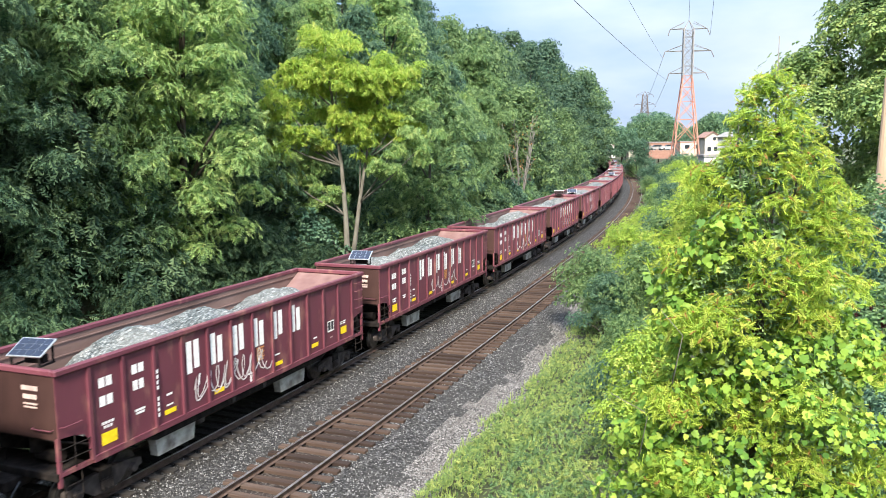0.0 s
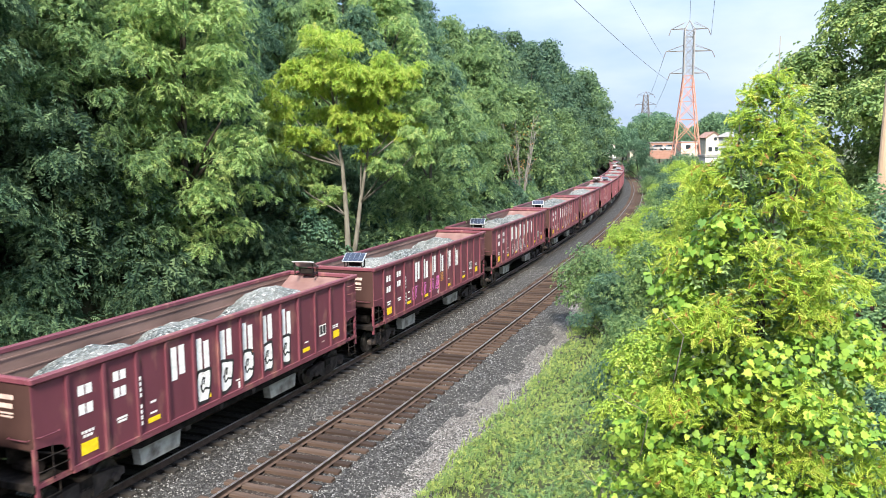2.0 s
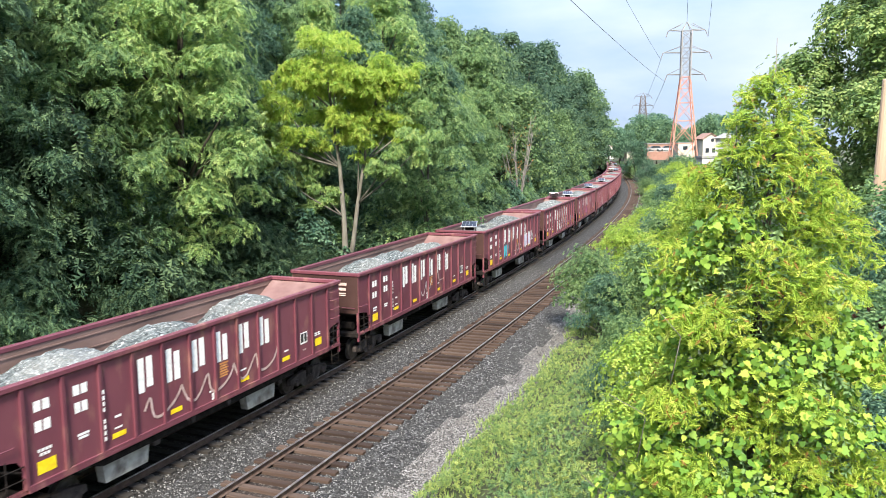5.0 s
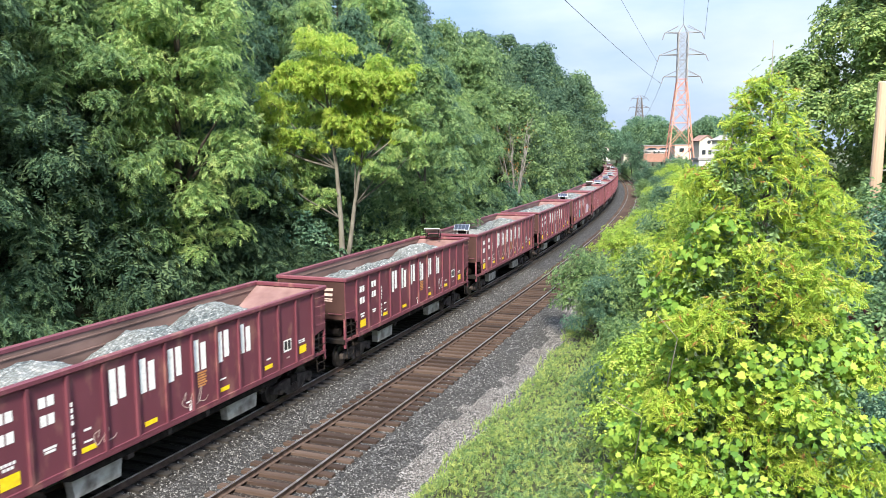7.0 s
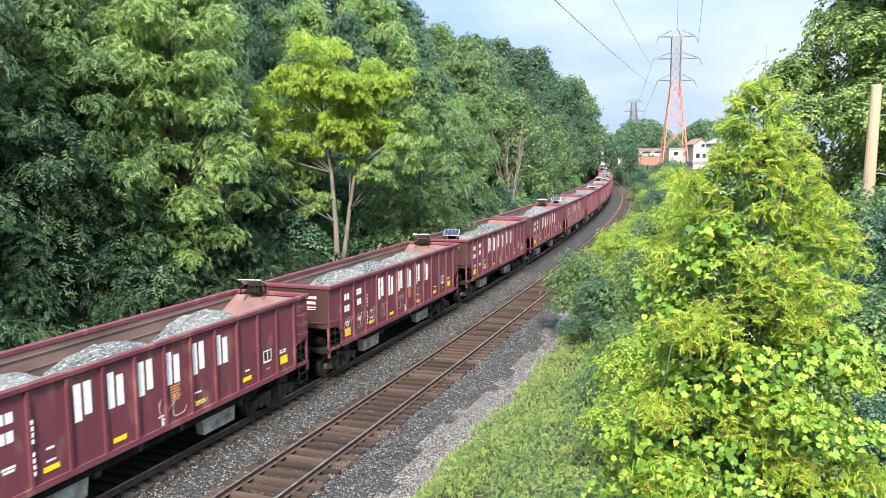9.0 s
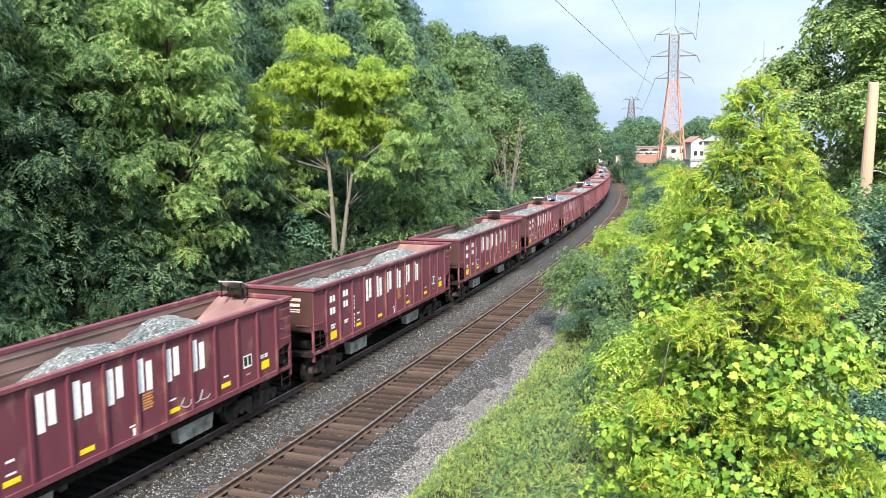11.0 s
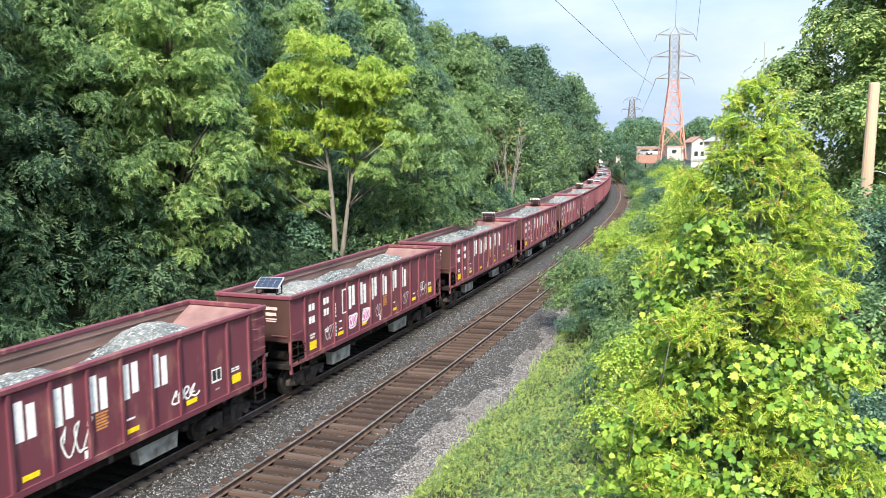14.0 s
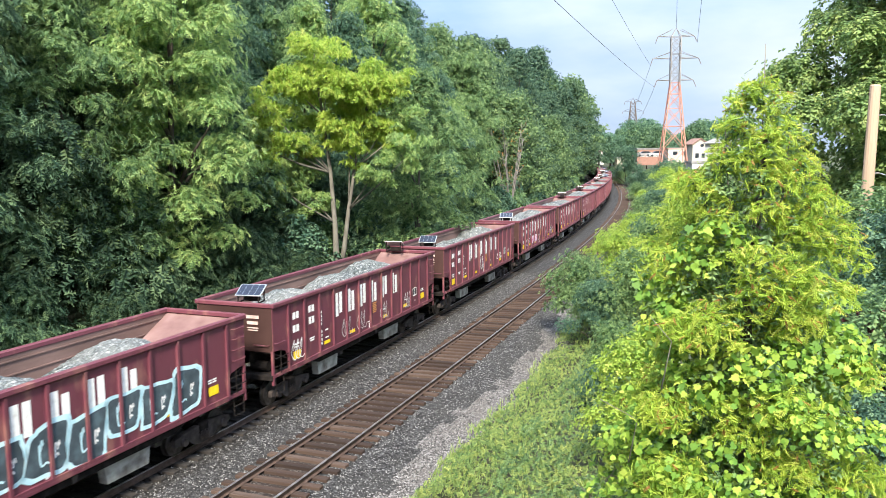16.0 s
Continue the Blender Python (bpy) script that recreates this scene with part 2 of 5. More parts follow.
    "wood_shade_mid": material("wood_leaves", [(0.052, 0.104, 0.05), (0.11, 0.184, 0.083), (0.185, 0.277, 0.116), (0.27, 0.36, 0.152)], 0.5, 0.5, island=0.6, translucent=0.5),
    "wood_shade_blue": material("shaded_bluish_leaves", [(0.028, 0.066, 0.046), (0.061, 0.12, 0.08), (0.109, 0.185, 0.116), (0.166, 0.247, 0.151)], 0.5, 0.5, island=0.6, translucent=0.5),
    "maple": material("maple_leaves", [(0.099, 0.183, 0.071), (0.206, 0.32, 0.12), (0.335, 0.457, 0.162), (0.485, 0.571, 0.211)], 0.5, 0.5, island=0.6, translucent=0.5),
    "bark_grey": material("grey_dead_bark", [(0.11, 0.100, 0.090), (0.17, 0.157, 0.145), (0.24, 0.225, 0.21)], 5, 0.9, bump=0.5, bump_scale=14, stretch=(1, 1, 0.25)),
    "steel_brown": material("weathered_brown_steel", [(0.085, 0.070, 0.066), (0.12, 0.10, 0.095), (0.16, 0.135, 0.13)], 0.6, 0.8),
    "leaf_light": material("yellow_green_leaves", [(0.221, 0.365, 0.080), (0.367, 0.530, 0.101), (0.526, 0.669, 0.131), (0.685, 0.700, 0.193)], 0.5, 0.5, island=0.6, translucent=0.5),
    "leaf_vine": material("bright_vine_leaves", [(0.086, 0.196, 0.046), (0.193, 0.345, 0.060), (0.328, 0.468, 0.077), (0.470, 0.556, 0.112)], 0.8, 0.45, island=0.65, translucent=0.45),
    "needle": material("golden_cedar_sprays", [(0.190, 0.332, 0.054), (0.364, 0.527, 0.079), (0.541, 0.662, 0.103), (0.700, 0.687, 0.172)], 1.5, 0.6, island=0.6, translucent=0.45),
    "red_leaf": material("purple_red_leaves", [(0.06, 0.022, 0.028), (0.11, 0.04, 0.045), (0.17, 0.07, 0.07)], 1.0, 0.6, island=0.6, translucent=0.25),
    "rusty_leaf": material("rusty_dry_leaves", [(0.220, 0.120, 0.040), (0.380, 0.190, 0.060), (0.520, 0.270, 0.100)], 1.0, 0.7, island=0.6, translucent=0.2),
    "grass": material("long_grass", [(0.132, 0.221, 0.068), (0.231, 0.336, 0.095), (0.352, 0.452, 0.135), (0.517, 0.525, 0.257)], 0.4, 0.7, island=0.5, translucent=0.45),
    "weed": material("weed_leaves", [(0.115, 0.208, 0.083), (0.230, 0.346, 0.117), (0.383, 0.484, 0.150), (0.549, 0.599, 0.183)], 0.5, 0.6, island=0.6, translucent=0.45),
    "steel_red": material("primed_lattice_steel", [(0.42, 0.17, 0.12), (0.50, 0.22, 0.16), (0.56, 0.29, 0.22)], 0.6, 0.7),
    "steel_grey": material("galvanised_lattice_steel", [(0.19, 0.18, 0.18), (0.26, 0.25, 0.25), (0.32, 0.31, 0.31)], 0.6, 0.6, 0.3),
    "glass_ins": material("insulator_porcelain", [(0.10, 0.09, 0.085), (0.14, 0.12, 0.115), (0.18, 0.16, 0.15)], 3, 0.3),
    "wire": material("aluminium_wire", [(0.16, 0.17, 0.19), (0.2, 0.21, 0.23), (0.24, 0.25, 0.27)], 3, 0.5, 0.5),
    "pole": material("weathered_pole_wood", [(0.312, 0.218, 0.152), (0.390, 0.281, 0.200), (0.452, 0.335, 0.248)], 3, 0.85, bump=0.4, bump_scale=18, stretch=(1, 1, 0.1)),
    "brick": material("red_brick_wall", [(0.216, 0.114, 0.090), (0.264, 0.142, 0.110), (0.304, 0.180, 0.140)], 2, 0.85, bump=0.2),
    "plaster": material("cream_plaster", [(0.385, 0.350, 0.294), (0.434, 0.399, 0.343), (0.476, 0.441, 0.385)], 1.2, 0.85),
    "siding": material("white_siding", [(0.446, 0.446, 0.432), (0.504, 0.504, 0.497), (0.547, 0.547, 0.540)], 1.2, 0.7),
    "roof": material("grey_roofing", [(0.16, 0.155, 0.155), (0.22, 0.215, 0.21), (0.28, 0.27, 0.27)], 1.4, 0.8),
    "roof_red": material("brown_shingles", [(0.18, 0.10, 0.08), (0.24, 0.14, 0.11), (0.29, 0.18, 0.15)], 2, 0.85),
    "window": material("dark_window_glass", [(0.02, 0.024, 0.03), (0.03, 0.036, 0.042), (0.045, 0.052, 0.06)], 0.6, 0.08),
    "asphalt": material("asphalt", [(0.04, 0.04, 0.042), (0.055, 0.055, 0.056), (0.075, 0.074, 0.073)], 1.5, 0.9, bump=0.3),
}


# ---- mesh helpers ----
def link_mesh(name, me, mat, parent=None, label="", smooth=False):
    if mat and not me.materials:
        me.materials.append(mat)
    if smooth:
        me.polygons.foreach_set("use_smooth", [True] * len(me.polygons))
    ob = new(name, me)
    if parent:
        ob.parent = parent
    if label:
        ob["label"] = label
    return ob


def part(name, bm, mat, parent=None, label="", smooth=False):
    me = bpy.data.meshes.new(name)
    bmesh.ops.recalc_face_normals(bm, faces=bm.faces)
    bm.to_mesh(me)
    bm.free()
    return link_mesh(name, me, mat, parent, label, smooth)


def thing(name, m, label, category, group="", kind=""):
    ob = new(name)
    ob.empty_display_size = 0.2
    ob.matrix_basis = m
    return tagged(ob, label, category, group, kind)


def box(bm, x0, x1, y0, y1, z0, z1, bevel=0.0, m=None):
    vs = [bm.verts.new((x, y, z)) for x in (x0, x1) for y in (y0, y1) for z in (z0, z1)]
    fs = [bm.faces.new([vs[i] for i in q]) for q in ((0, 1, 3, 2), (4, 6, 7, 5), (0, 4, 5, 1), (2, 3, 7, 6), (0, 2, 6, 4), (1, 5, 7, 3))]
    if bevel:
        es = list({e for f in fs for e in f.edges})
        r = bmesh.ops.bevel(bm, geom=es, offset=bevel, segments=1, affect="EDGES")
        vs = list({v for v in vs if v.is_valid} | set(r["verts"]))
    if m:
        bmesh.ops.transform(bm, matrix=m, verts=vs)
    return bm


def slab(bm, poly, x0, x1):
    """A plate: polygon of (y, z) between two planes of x."""
    a, b = [bm.verts.new((x0, y, z)) for y, z in poly], [bm.verts.new((x1, y, z)) for y, z in poly]
    bm.faces.new(a), bm.faces.new(b[::-1])
    for i in range(len(poly)):
        j = (i + 1) % len(poly)
        bm.faces.new((a[i], b[i], b[j], a[j]))
    return bm


def tube(bm, pts, radii, sides=6, cap=True):
    """A round bar through points, with a radius each."""
    pts = [Vector(p) for p in pts]
    if not hasattr(radii, "__len__"):
        radii = [radii] * len(pts)
    rings = []
    for i, p in enumerate(pts):
        w = (pts[min(i + 1, len(pts) - 1)] - pts[max(i - 1, 0)]).normalized()
        u = w.cross(Vector((0.31, 0.21, 0.93)))
        u = (u if u.length > 0.05 else w.cross(Vector((1, 0, 0)))).normalized()
        v = w.cross(u)
        rings.append([bm.verts.new(p + (u * math.cos(a) + v * math.sin(a)) * radii[i]) for a in [2 * math.pi * k / sides for k in range(sides)]])
    for r0, r1 in zip(rings, rings[1:]):
        for k in range(sides):
            bm.faces.new((r0[k], r0[(k + 1) % sides], r1[(k + 1) % sides], r1[k]))
    if cap:
        bm.faces.new(rings[0][::-1]), bm.faces.new(rings[-1])
    return bm


def strip(bm, pts, width, x, z_up=True):
    """A flat painted stroke on a plate at x, through points (y, z)."""
    pts = [Vector((p[0], p[1])) for p in pts]
    prev = None
    for i, p in enumerate(pts):
        d = (pts[min(i + 1, len(pts) - 1)] - pts[max(i - 1, 0)]).normalized()
        nrm = Vector((-d.y, d.x)) * width / 2
        a, b = bm.verts.new((x, p.x + nrm.x, p.y + nrm.y)), bm.verts.new((x, p.x - nrm.x, p.y - nrm.y))
        if prev:
            bm.faces.new((prev[0], prev[1], b, a))
        prev = (a, b)
    return bm


def plate(bm, x, y0, y1, z0, z1, slant=0.0):
    bm.faces.new([bm.verts.new(c) for c in ((x, y0, z0), (x, y1, z0), (x, y1 + slant, z1), (x, y0 + slant, z1))])
    return bm


# ---- the line of the track: metres along it, eased curve to the left ----
S0, S1 = -330, 900
sv = np.arange(0, S1, 1.0)
curv = -0.00108 + (0.00108 - 0.00057) / (1 + np.exp(-np.clip((sv - 171.8) / 12.667, -50, 50)))
curv[sv > 420] = -0.0016
th_f = 0.40573 + np.cumsum(curv)
x_f, y_f = -12.70734 + np.cumsum(np.sin(th_f)), np.cumsum(np.cos(th_f))
sb = np.arange(S0, 0, 1.0)
TH = np.concatenate([np.full(len(sb), th_f[0]), th_f])
TX = np.concatenate([x_f[0] + sb * math.sin(th_f[0]), x_f])
TY = np.concatenate([y_f[0] + sb * math.cos(th_f[0]), y_f])
TS = np.concatenate([sb, sv])
GAP = 4.25     # between the two tracks' centre lines


def line(s, off=0.0, z=0.0):
    th = float(np.interp(s, TS, TH))
    return Vector((float(np.interp(s, TS, TX)) + math.cos(th) * off, float(np.interp(s, TS, TY)) - math.sin(th) * off, z))


def turn_at(s):
    return float(np.interp(s, TS, TH))


def line_many(s, off):
    th = np.interp(s, TS, TH)
    return np.interp(s, TS, TX) + np.cos(th) * off, np.interp(s, TS, TY) - np.sin(th) * off


# ---- ground ----
def lump(x, y, size, seed=0.0):
    return noise.noise(Vector((x / size + seed, y / size - seed, seed * 1.7)))


def profile(n):
    """Height of the ground n metres to the right of the near track's centre line."""
    pts = ((-400, 29), (-110, 28), (-72, 24), (-45, 17), (-25, 8.0), (-16, 2.4), (-12.5, 0.3), (-10.2, -0.75), (-8.6, -0.75), (-6.9, -0.38), (-5.8, -0.255), (1.6, -0.25), (2.4, -0.42),
           (3.3, -0.56), (4.2, -0.42), (5.6, 0.0), (7.5, 0.75), (10, 2.1), (13, 3.9), (17, 4.6), (30, 4.6), (90, 4.4), (400, 4.6))
    return float(np.interp(n, [p[0] for p in pts], [p[1] for p in pts]))


def ground_z(s, n):
    p = line(s, n)
    rough = 0.0 if -6.2 < n < 4 else (0.14 * lump(p.x, p.y, 1.6) + 0.3 * lump(p.x, p.y, 7, 3.0)) * min(1, (abs(n + 1.1) - 5.1) / 3)
    if n < -14:
        rough += 1.2 * lump(p.x, p.y, 23, 9.0)
    return profile(n) + rough


def build_ground():
    ss = np.concatenate([np.arange(S0, -10, 20), np.arange(-10, 14, 4), np.arange(14, 70, 0.8), np.arange(70, 200, 3), np.arange(200, S1 - 1, 10)])
    ns = np.concatenate([[-400, -300, -200, -150, -120, -100, -85, -70], np.arange(-60, -14, 3), np.arange(-14, -7, 0.7), [-7, -6.2, -5.1, -4.2, -3.4, -2.6, -1.8, -1.3, -0.76, 0.0, 0.76, 1.3], np.arange(1.7, 9, 0.3),
                         np.arange(9, 20, 1.0), [21, 24, 28, 34, 42, 55, 75, 100, 150, 220, 400, 800, 1600, 3000]])
    verts, faces, mats = [], [], []
    for s in ss:
        for n in ns:
            p = line(s, n)
            verts.append((p.x, p.y, ground_z(s, n)))
    w = len(ns)
    for i in range(len(ss) - 1):
        for j in range(w - 1):
            faces.append((i * w + j, i * w + j + 1, (i + 1) * w + j + 1, (i + 1) * w + j))
            n, s = (ns[j] + ns[j + 1]) / 2, (ss[i] + ss[i + 1]) / 2
            wob = 0.8 * noise.noise(Vector((s / 3.1, 2.2, 0))) + 0.35 * noise.noise(Vector((s / 0.9, 5.2, n)))
            # 4 is the strip along the train, darkened for oil and its shadow
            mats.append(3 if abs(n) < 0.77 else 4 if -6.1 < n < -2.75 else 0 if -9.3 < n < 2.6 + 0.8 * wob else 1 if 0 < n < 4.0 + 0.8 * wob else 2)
    me = bpy.data.meshes.new("ground")
    me.from_pydata(verts, [], faces)
    for k in ("ballast", "fines", "soil", "rust_bed", "oily_shadow_bed"):
        me.materials.append(M[k])
    me.polygons.foreach_set("material_index", mats)
    me.polygons.foreach_set("use_smooth", [True] * len(faces))
    tagged(new("ground", me), "grey crushed-stone trackbed between weedy earth banks", "ground", kind="structure")


build_ground()


# ---- tracks ----
def rail_mesh(name, off, parent, s0, s1):
    """A flat-bottomed rail drawn along the line, its head at z = 0."""
    prof = [(-0.075, -0.172), (0.075, -0.172), (0.075, -0.158), (0.012, -0.14), (0.010, -0.045), (0.036, -0.035), (0.037, -0.008), (0.030, 0.0),
            (-0.030, 0.0), (-0.037, -0.008), (-0.036, -0.035), (-0.010, -0.045), (-0.012, -0.14), (-0.075, -0.158)]
    me = bpy.data.meshes.new(name)
    st = np.concatenate([np.arange(s0, 0, 30), np.arange(0, 150, 4), np.arange(150, s1, 6)])
    verts, faces, mats, k = [], [], [], len(prof)
    for s in st:
        for dx, z in prof:
            verts.append(line(s, off + dx, z))
    for i in range(len(st) - 1):
        for j in range(k):
            faces.append((i * k + j, i * k + (j + 1) % k, (i + 1) * k + (j + 1) % k, (i + 1) * k + j))
            mats.append(1 if j in (6, 7, 8) else 0)
    me.from_pydata(verts, [], faces)
    me.materials.append(M["rail"]), me.materials.append(M["railtop"])
    me.polygons.foreach_set("material_index", mats)
    ob = new(name, me)
    ob.parent = parent
    return ob


track_near = thing("railway_track", pose(0, 0, 0), "empty railway track of rusty rails on brown wooden ties", "railway track", "tracks", "structure")
track_far = thing("railway_track", pose(0, 0, 0), "oily railway track beneath the ballast train, its shadow put into the colour", "railway track", "tracks", "structure")
for tr, base in ((track_near, 0.0), (track_far, -GAP)):
    for off in (-0.755, 0.755):
        rail_mesh("rail", base + off, tr, S0, 800)


# ---- ballast wagons ----
HALF, TOP, SILL, HW = 7.41, 3.69, 1.28, 1.549
RIBS = [-6.44 + 12.88 * i / 12 for i in range(13)]
END_CUT = [(6.42, SILL), (6.45, 1.75), (6.62, 1.98), (6.95, 2.06), (7.36, 2.10)]
SIDE_POLY = [(-y, z) for y, z in END_CUT[::-1]] + END_CUT + [(7.36, 3.58), (-7.36, 3.58)]
LOADS = []


def load_mesh(seed):
    """Heaped crushed stone with three uneven mounds, lower at the ends."""
    rnd = random.Random(seed)
    peaks = [(-3.4 + rnd.uniform(-0.5, 0.4), rnd.uniform(0.75, 1.0), rnd.uniform(1.3, 1.8)), (0.2 + rnd.uniform(-0.5, 0.5), rnd.uniform(0.7, 1.0), rnd.uniform(1.3, 1.7)),
             (3.7 + rnd.uniform(-0.4, 0.6), rnd.uniform(0.8, 1.05), rnd.uniform(1.2, 1.6))]
    nx, ny = 22, 110
    verts, faces = [], []
    for i in range(ny + 1):
        y = -6.3 + 12.6 * i / ny
        for j in range(nx + 1):
            x = -1.42 + 2.84 * j / nx
            h = max(a * math.exp(-((y - c) / w) ** 2) for c, a, w in peaks) * 0.55 + 0.45 * sum(a * math.exp(-((y - c) / w) ** 2) for c, a, w in peaks)
            side = 1 - 0.42 * abs(x / 1.42) ** 1.7
            z = 2.52 + 1.14 * h * side + 0.10 * lump(x + seed, y, 0.5, seed) + 0.05 * lump(x, y + seed, 0.14, seed)
            end = min(1.0, (6.3 - abs(y)) / 0.9)
            verts.append((x, y, 2.0 + (z - 2.0) * (0.5 + 0.5 * end) + rnd.uniform(-0.018, 0.018)))
    for i in range(ny):
        for j in range(nx):
            a = i * (nx + 1) + j
            faces.append((a, a + 1, a + nx + 2, a + nx + 1))
    me = bpy.data.meshes.new("ballast_load")
    me.from_pydata(verts, [], faces)
    me.materials.append(M["load"])
    return me


def wheelset(parent, y):
    ax = thing("wheelset", pose(0, y, 0.42), "", "")
    ax.parent = parent
    bm = bmesh.new()
    tube(bm, [(-0.92, 0, 0), (0.92, 0, 0)], 0.075, 8)
    part("axle", bm, M["under"], ax)
    for sgn in (-1, 1):
        bm = bmesh.new()
        x = 0.755 * sgn
        tube(bm, [(x - 0.105 * sgn, 0, 0), (x - 0.10 * sgn, 0, 0), (x - 0.07 * sgn, 0, 0), (x - 0.06 * sgn, 0, 0), (x + 0.065 * sgn, 0, 0)], [0.40, 0.445, 0.445, 0.42, 0.414], 28)
        tube(bm, [(x + 0.066 * sgn, 0, 0), (x + 0.075 * sgn, 0, 0)], [0.345, 0.33], 24)
        tube(bm, [(x + 0.07 * sgn, 0, 0), (x + 0.16 * sgn, 0, 0)], [0.14, 0.11], 12)
        for k in range(3):
            a = k * 2.094
            tube(bm, [(x + 0.15 * sgn, 0.05 * math.cos(a), 0.05 * math.sin(a)), (x + 0.175 * sgn, 0.05 * math.cos(a), 0.05 * math.sin(a))], 0.016, 6)
        part("wheel", bm, M["wheel"], ax)
    return ax


def truck(parent, y):
    for sgn in (-1, 1):
        bm = bmesh.new()
        x0, x1 = 0.95 * sgn, 1.10 * sgn
        top = [(-1.25, 0.40), (-1.22, 0.58), (-0.95, 0.64), (-0.45, 0.70), (0.45, 0.70), (0.95, 0.64), (1.22, 0.58), (1.25, 0.40), (1.02, 0.36), (0.72, 0.44)]
        low = [(0.42, 0.20), (0.2, 0.15), (-0.2, 0.15), (-0.42, 0.20), (-0.72, 0.44), (-1.02, 0.36)]
        slab(bm, [(y + a, b) for a, b in top + low], x0, x1)
        for c in (-0.89, 0.89):
            tube(bm, [(x1 - 0.02 * sgn, y + c, 0.43), (x1 + 0.10 * sgn, y + c, 0.43)], [0.13, 0.11], 10)
        part("side_frame", bm, M["truck"], parent)
        bm = bmesh.new()
        for c in (-0.14, 0.0, 0.14):
            n = 26
            tube(bm, [(x1 + 0.03 * sgn + 0.045 * math.cos(k * 1.6), y + c + 0.045 * math.sin(k * 1.6), 0.24 + 0.30 * k / n) for k in range(n + 1)], 0.016, 4)
        part("spring", bm, M["truck"], parent)
    bm = bmesh.new()
    box(bm, -1.15, 1.15, y - 0.2, y + 0.2, 0.42, 0.78, 0.04)
    part("bolster", bm, M["under"], parent)
    bm = bmesh.new()
    box(bm, -0.4, 0.4, y - 0.45, y + 0.45, 0.78, 1.12, 0.05)
    part("body_bolster", bm, M["under"], parent)


def marks(parent):
    """Painted panels on the camera's side: six tall white blocks in the place of the maker's wordmark, number bars, small text bars, stickers."""
    x = 1.475
    for i, y in enumerate((-2.75, -1.72, -0.68, 0.36, 1.42, 2.5)):
        z0, z1 = 2.40, 3.30
        bm = bmesh.new()
        plate(bm, x, y - 0.27, y - 0.05, z0, z1)
        plate(bm, x, y + 0.03, y + 0.26, z0 + (0.0 if i % 2 else 0.10), z1 - (0.12 if i % 2 else 0.0))
        part("wordmark_block", bm, M["white"], parent, "tall white painted block")
    rows = [(-5.9, 2.92, 0.46, 0.24, 2, "white"), (-5.9, 2.46, 0.46, 0.25, 2, "white"), (-4.83, 2.96, 0.46, 0.24, 2, "white"), (-4.83, 2.54, 0.42, 0.25, 2, "white"),
            (-5.9, 2.0, 0.40, 0.07, 4, "white"), (-5.9, 1.90, 0.30, 0.07, 3, "white"), (-4.83, 1.98, 0.36, 0.06, 1, "white"), (-4.83, 1.90, 0.30, 0.06, 1, "white"),
            (-3.75, 2.05, 0.22, 0.06, 1, "white"), (-3.75, 1.77, 0.26, 0.05, 1, "white"), (-0.15, 1.62, 0.28, 0.05, 1, "white"), (1.35, 1.85, 0.3, 0.05, 1, "white"),
            (3.72, 1.85, 0.24, 0.05, 1, "white"), (5.75, 2.02, 0.44, 0.05, 2, "white"), (5.75, 1.95, 0.44, 0.05, 2, "white"), (4.85, 1.62, 0.2, 0.05, 1, "faint")]
    for y, z, w, h, cells, mat in rows:
        bm = bmesh.new()
        step = w / cells
        for c in range(cells):
            plate(bm, x, y - w / 2 + c * step, y - w / 2 + c * step + step * (0.82 if cells > 1 else 1), z, z + h)
        part("stencil_bar", bm, M[mat], parent, "white stencilled bar")
    bm = bmesh.new()
    for k in range(9):
        if k != 4:
            plate(bm, x + 0.062, -4.27, -4.20, 1.62 + 0.145 * k, 1.72 + 0.145 * k)
    part("stencil_column", bm, M["white"], parent, "column of small white stencil bars on a rib")["kind"] = "stuff"
    for y, z, w, h in ((-5.88, 1.50, 0.50, 0.30), (-3.74, 1.55, 0.45, 0.13), (-1.67, 1.50, 0.45, 0.13), (1.42, 1.50, 0.42, 0.13), (3.70, 1.55, 0.45, 0.14), (5.78, 1.58, 0.46, 0.27)):
        bm = bmesh.new()
        plate(bm, x + 0.001, y - w / 2, y + w / 2, z, z + h)
        part("reflector_strip", bm, M["yellow"], parent, "yellow reflective sticker")
    bm = bmesh.new()
    for k in range(6):
        plate(bm, x, 0.22, 0.62 - 0.05 * (k % 2), 2.30 - 0.075 * k, 2.35 - 0.075 * k)
    part("stencil_block", bm, M["orange"], parent, "faded orange stencilled bars")
    bm = bmesh.new()
    plate(bm, x, 4.60, 5.06, 1.86, 2.26)
    part("placard", bm, M["white"], parent, "white square placard")
    bm = bmesh.new()
    plate(bm, x + 0.002, 4.64, 4.81, 1.92, 2.22), plate(bm, x + 0.002, 4.86, 5.02, 1.92, 2.22)
    part("placard_mark", bm, M["black"], parent, "black placard squares")
    bm = bmesh.new()
    plate(bm, x + 0.001, -0.18, 0.02, 1.38, 1.58)
    part("route_tag", bm, M["white"], parent, "small white tag")
    for z, w in ((3.17, 0.50), (2.97, 0.42), (2.84, 0.44), (2.76, 0.4)):
        bm = bmesh.new()
        h = 0.11 if z > 2.9 else 0.04
        bm.faces.new([bm.verts.new((0.72 + a, -7.385, z + b)) for a, b in ((-w / 2, 0), (w / 2, 0), (w / 2, h), (-w / 2, h))])
        part("end_stencil_bar", bm, M["faint"], parent, "faded white stencilled bar")


def solar_panel(parent, x, y, turn, tilt):
    """A tilted solar panel on a low bracket above the rim."""
    m = pose(x, y, TOP + 0.05, 0, 0, turn)
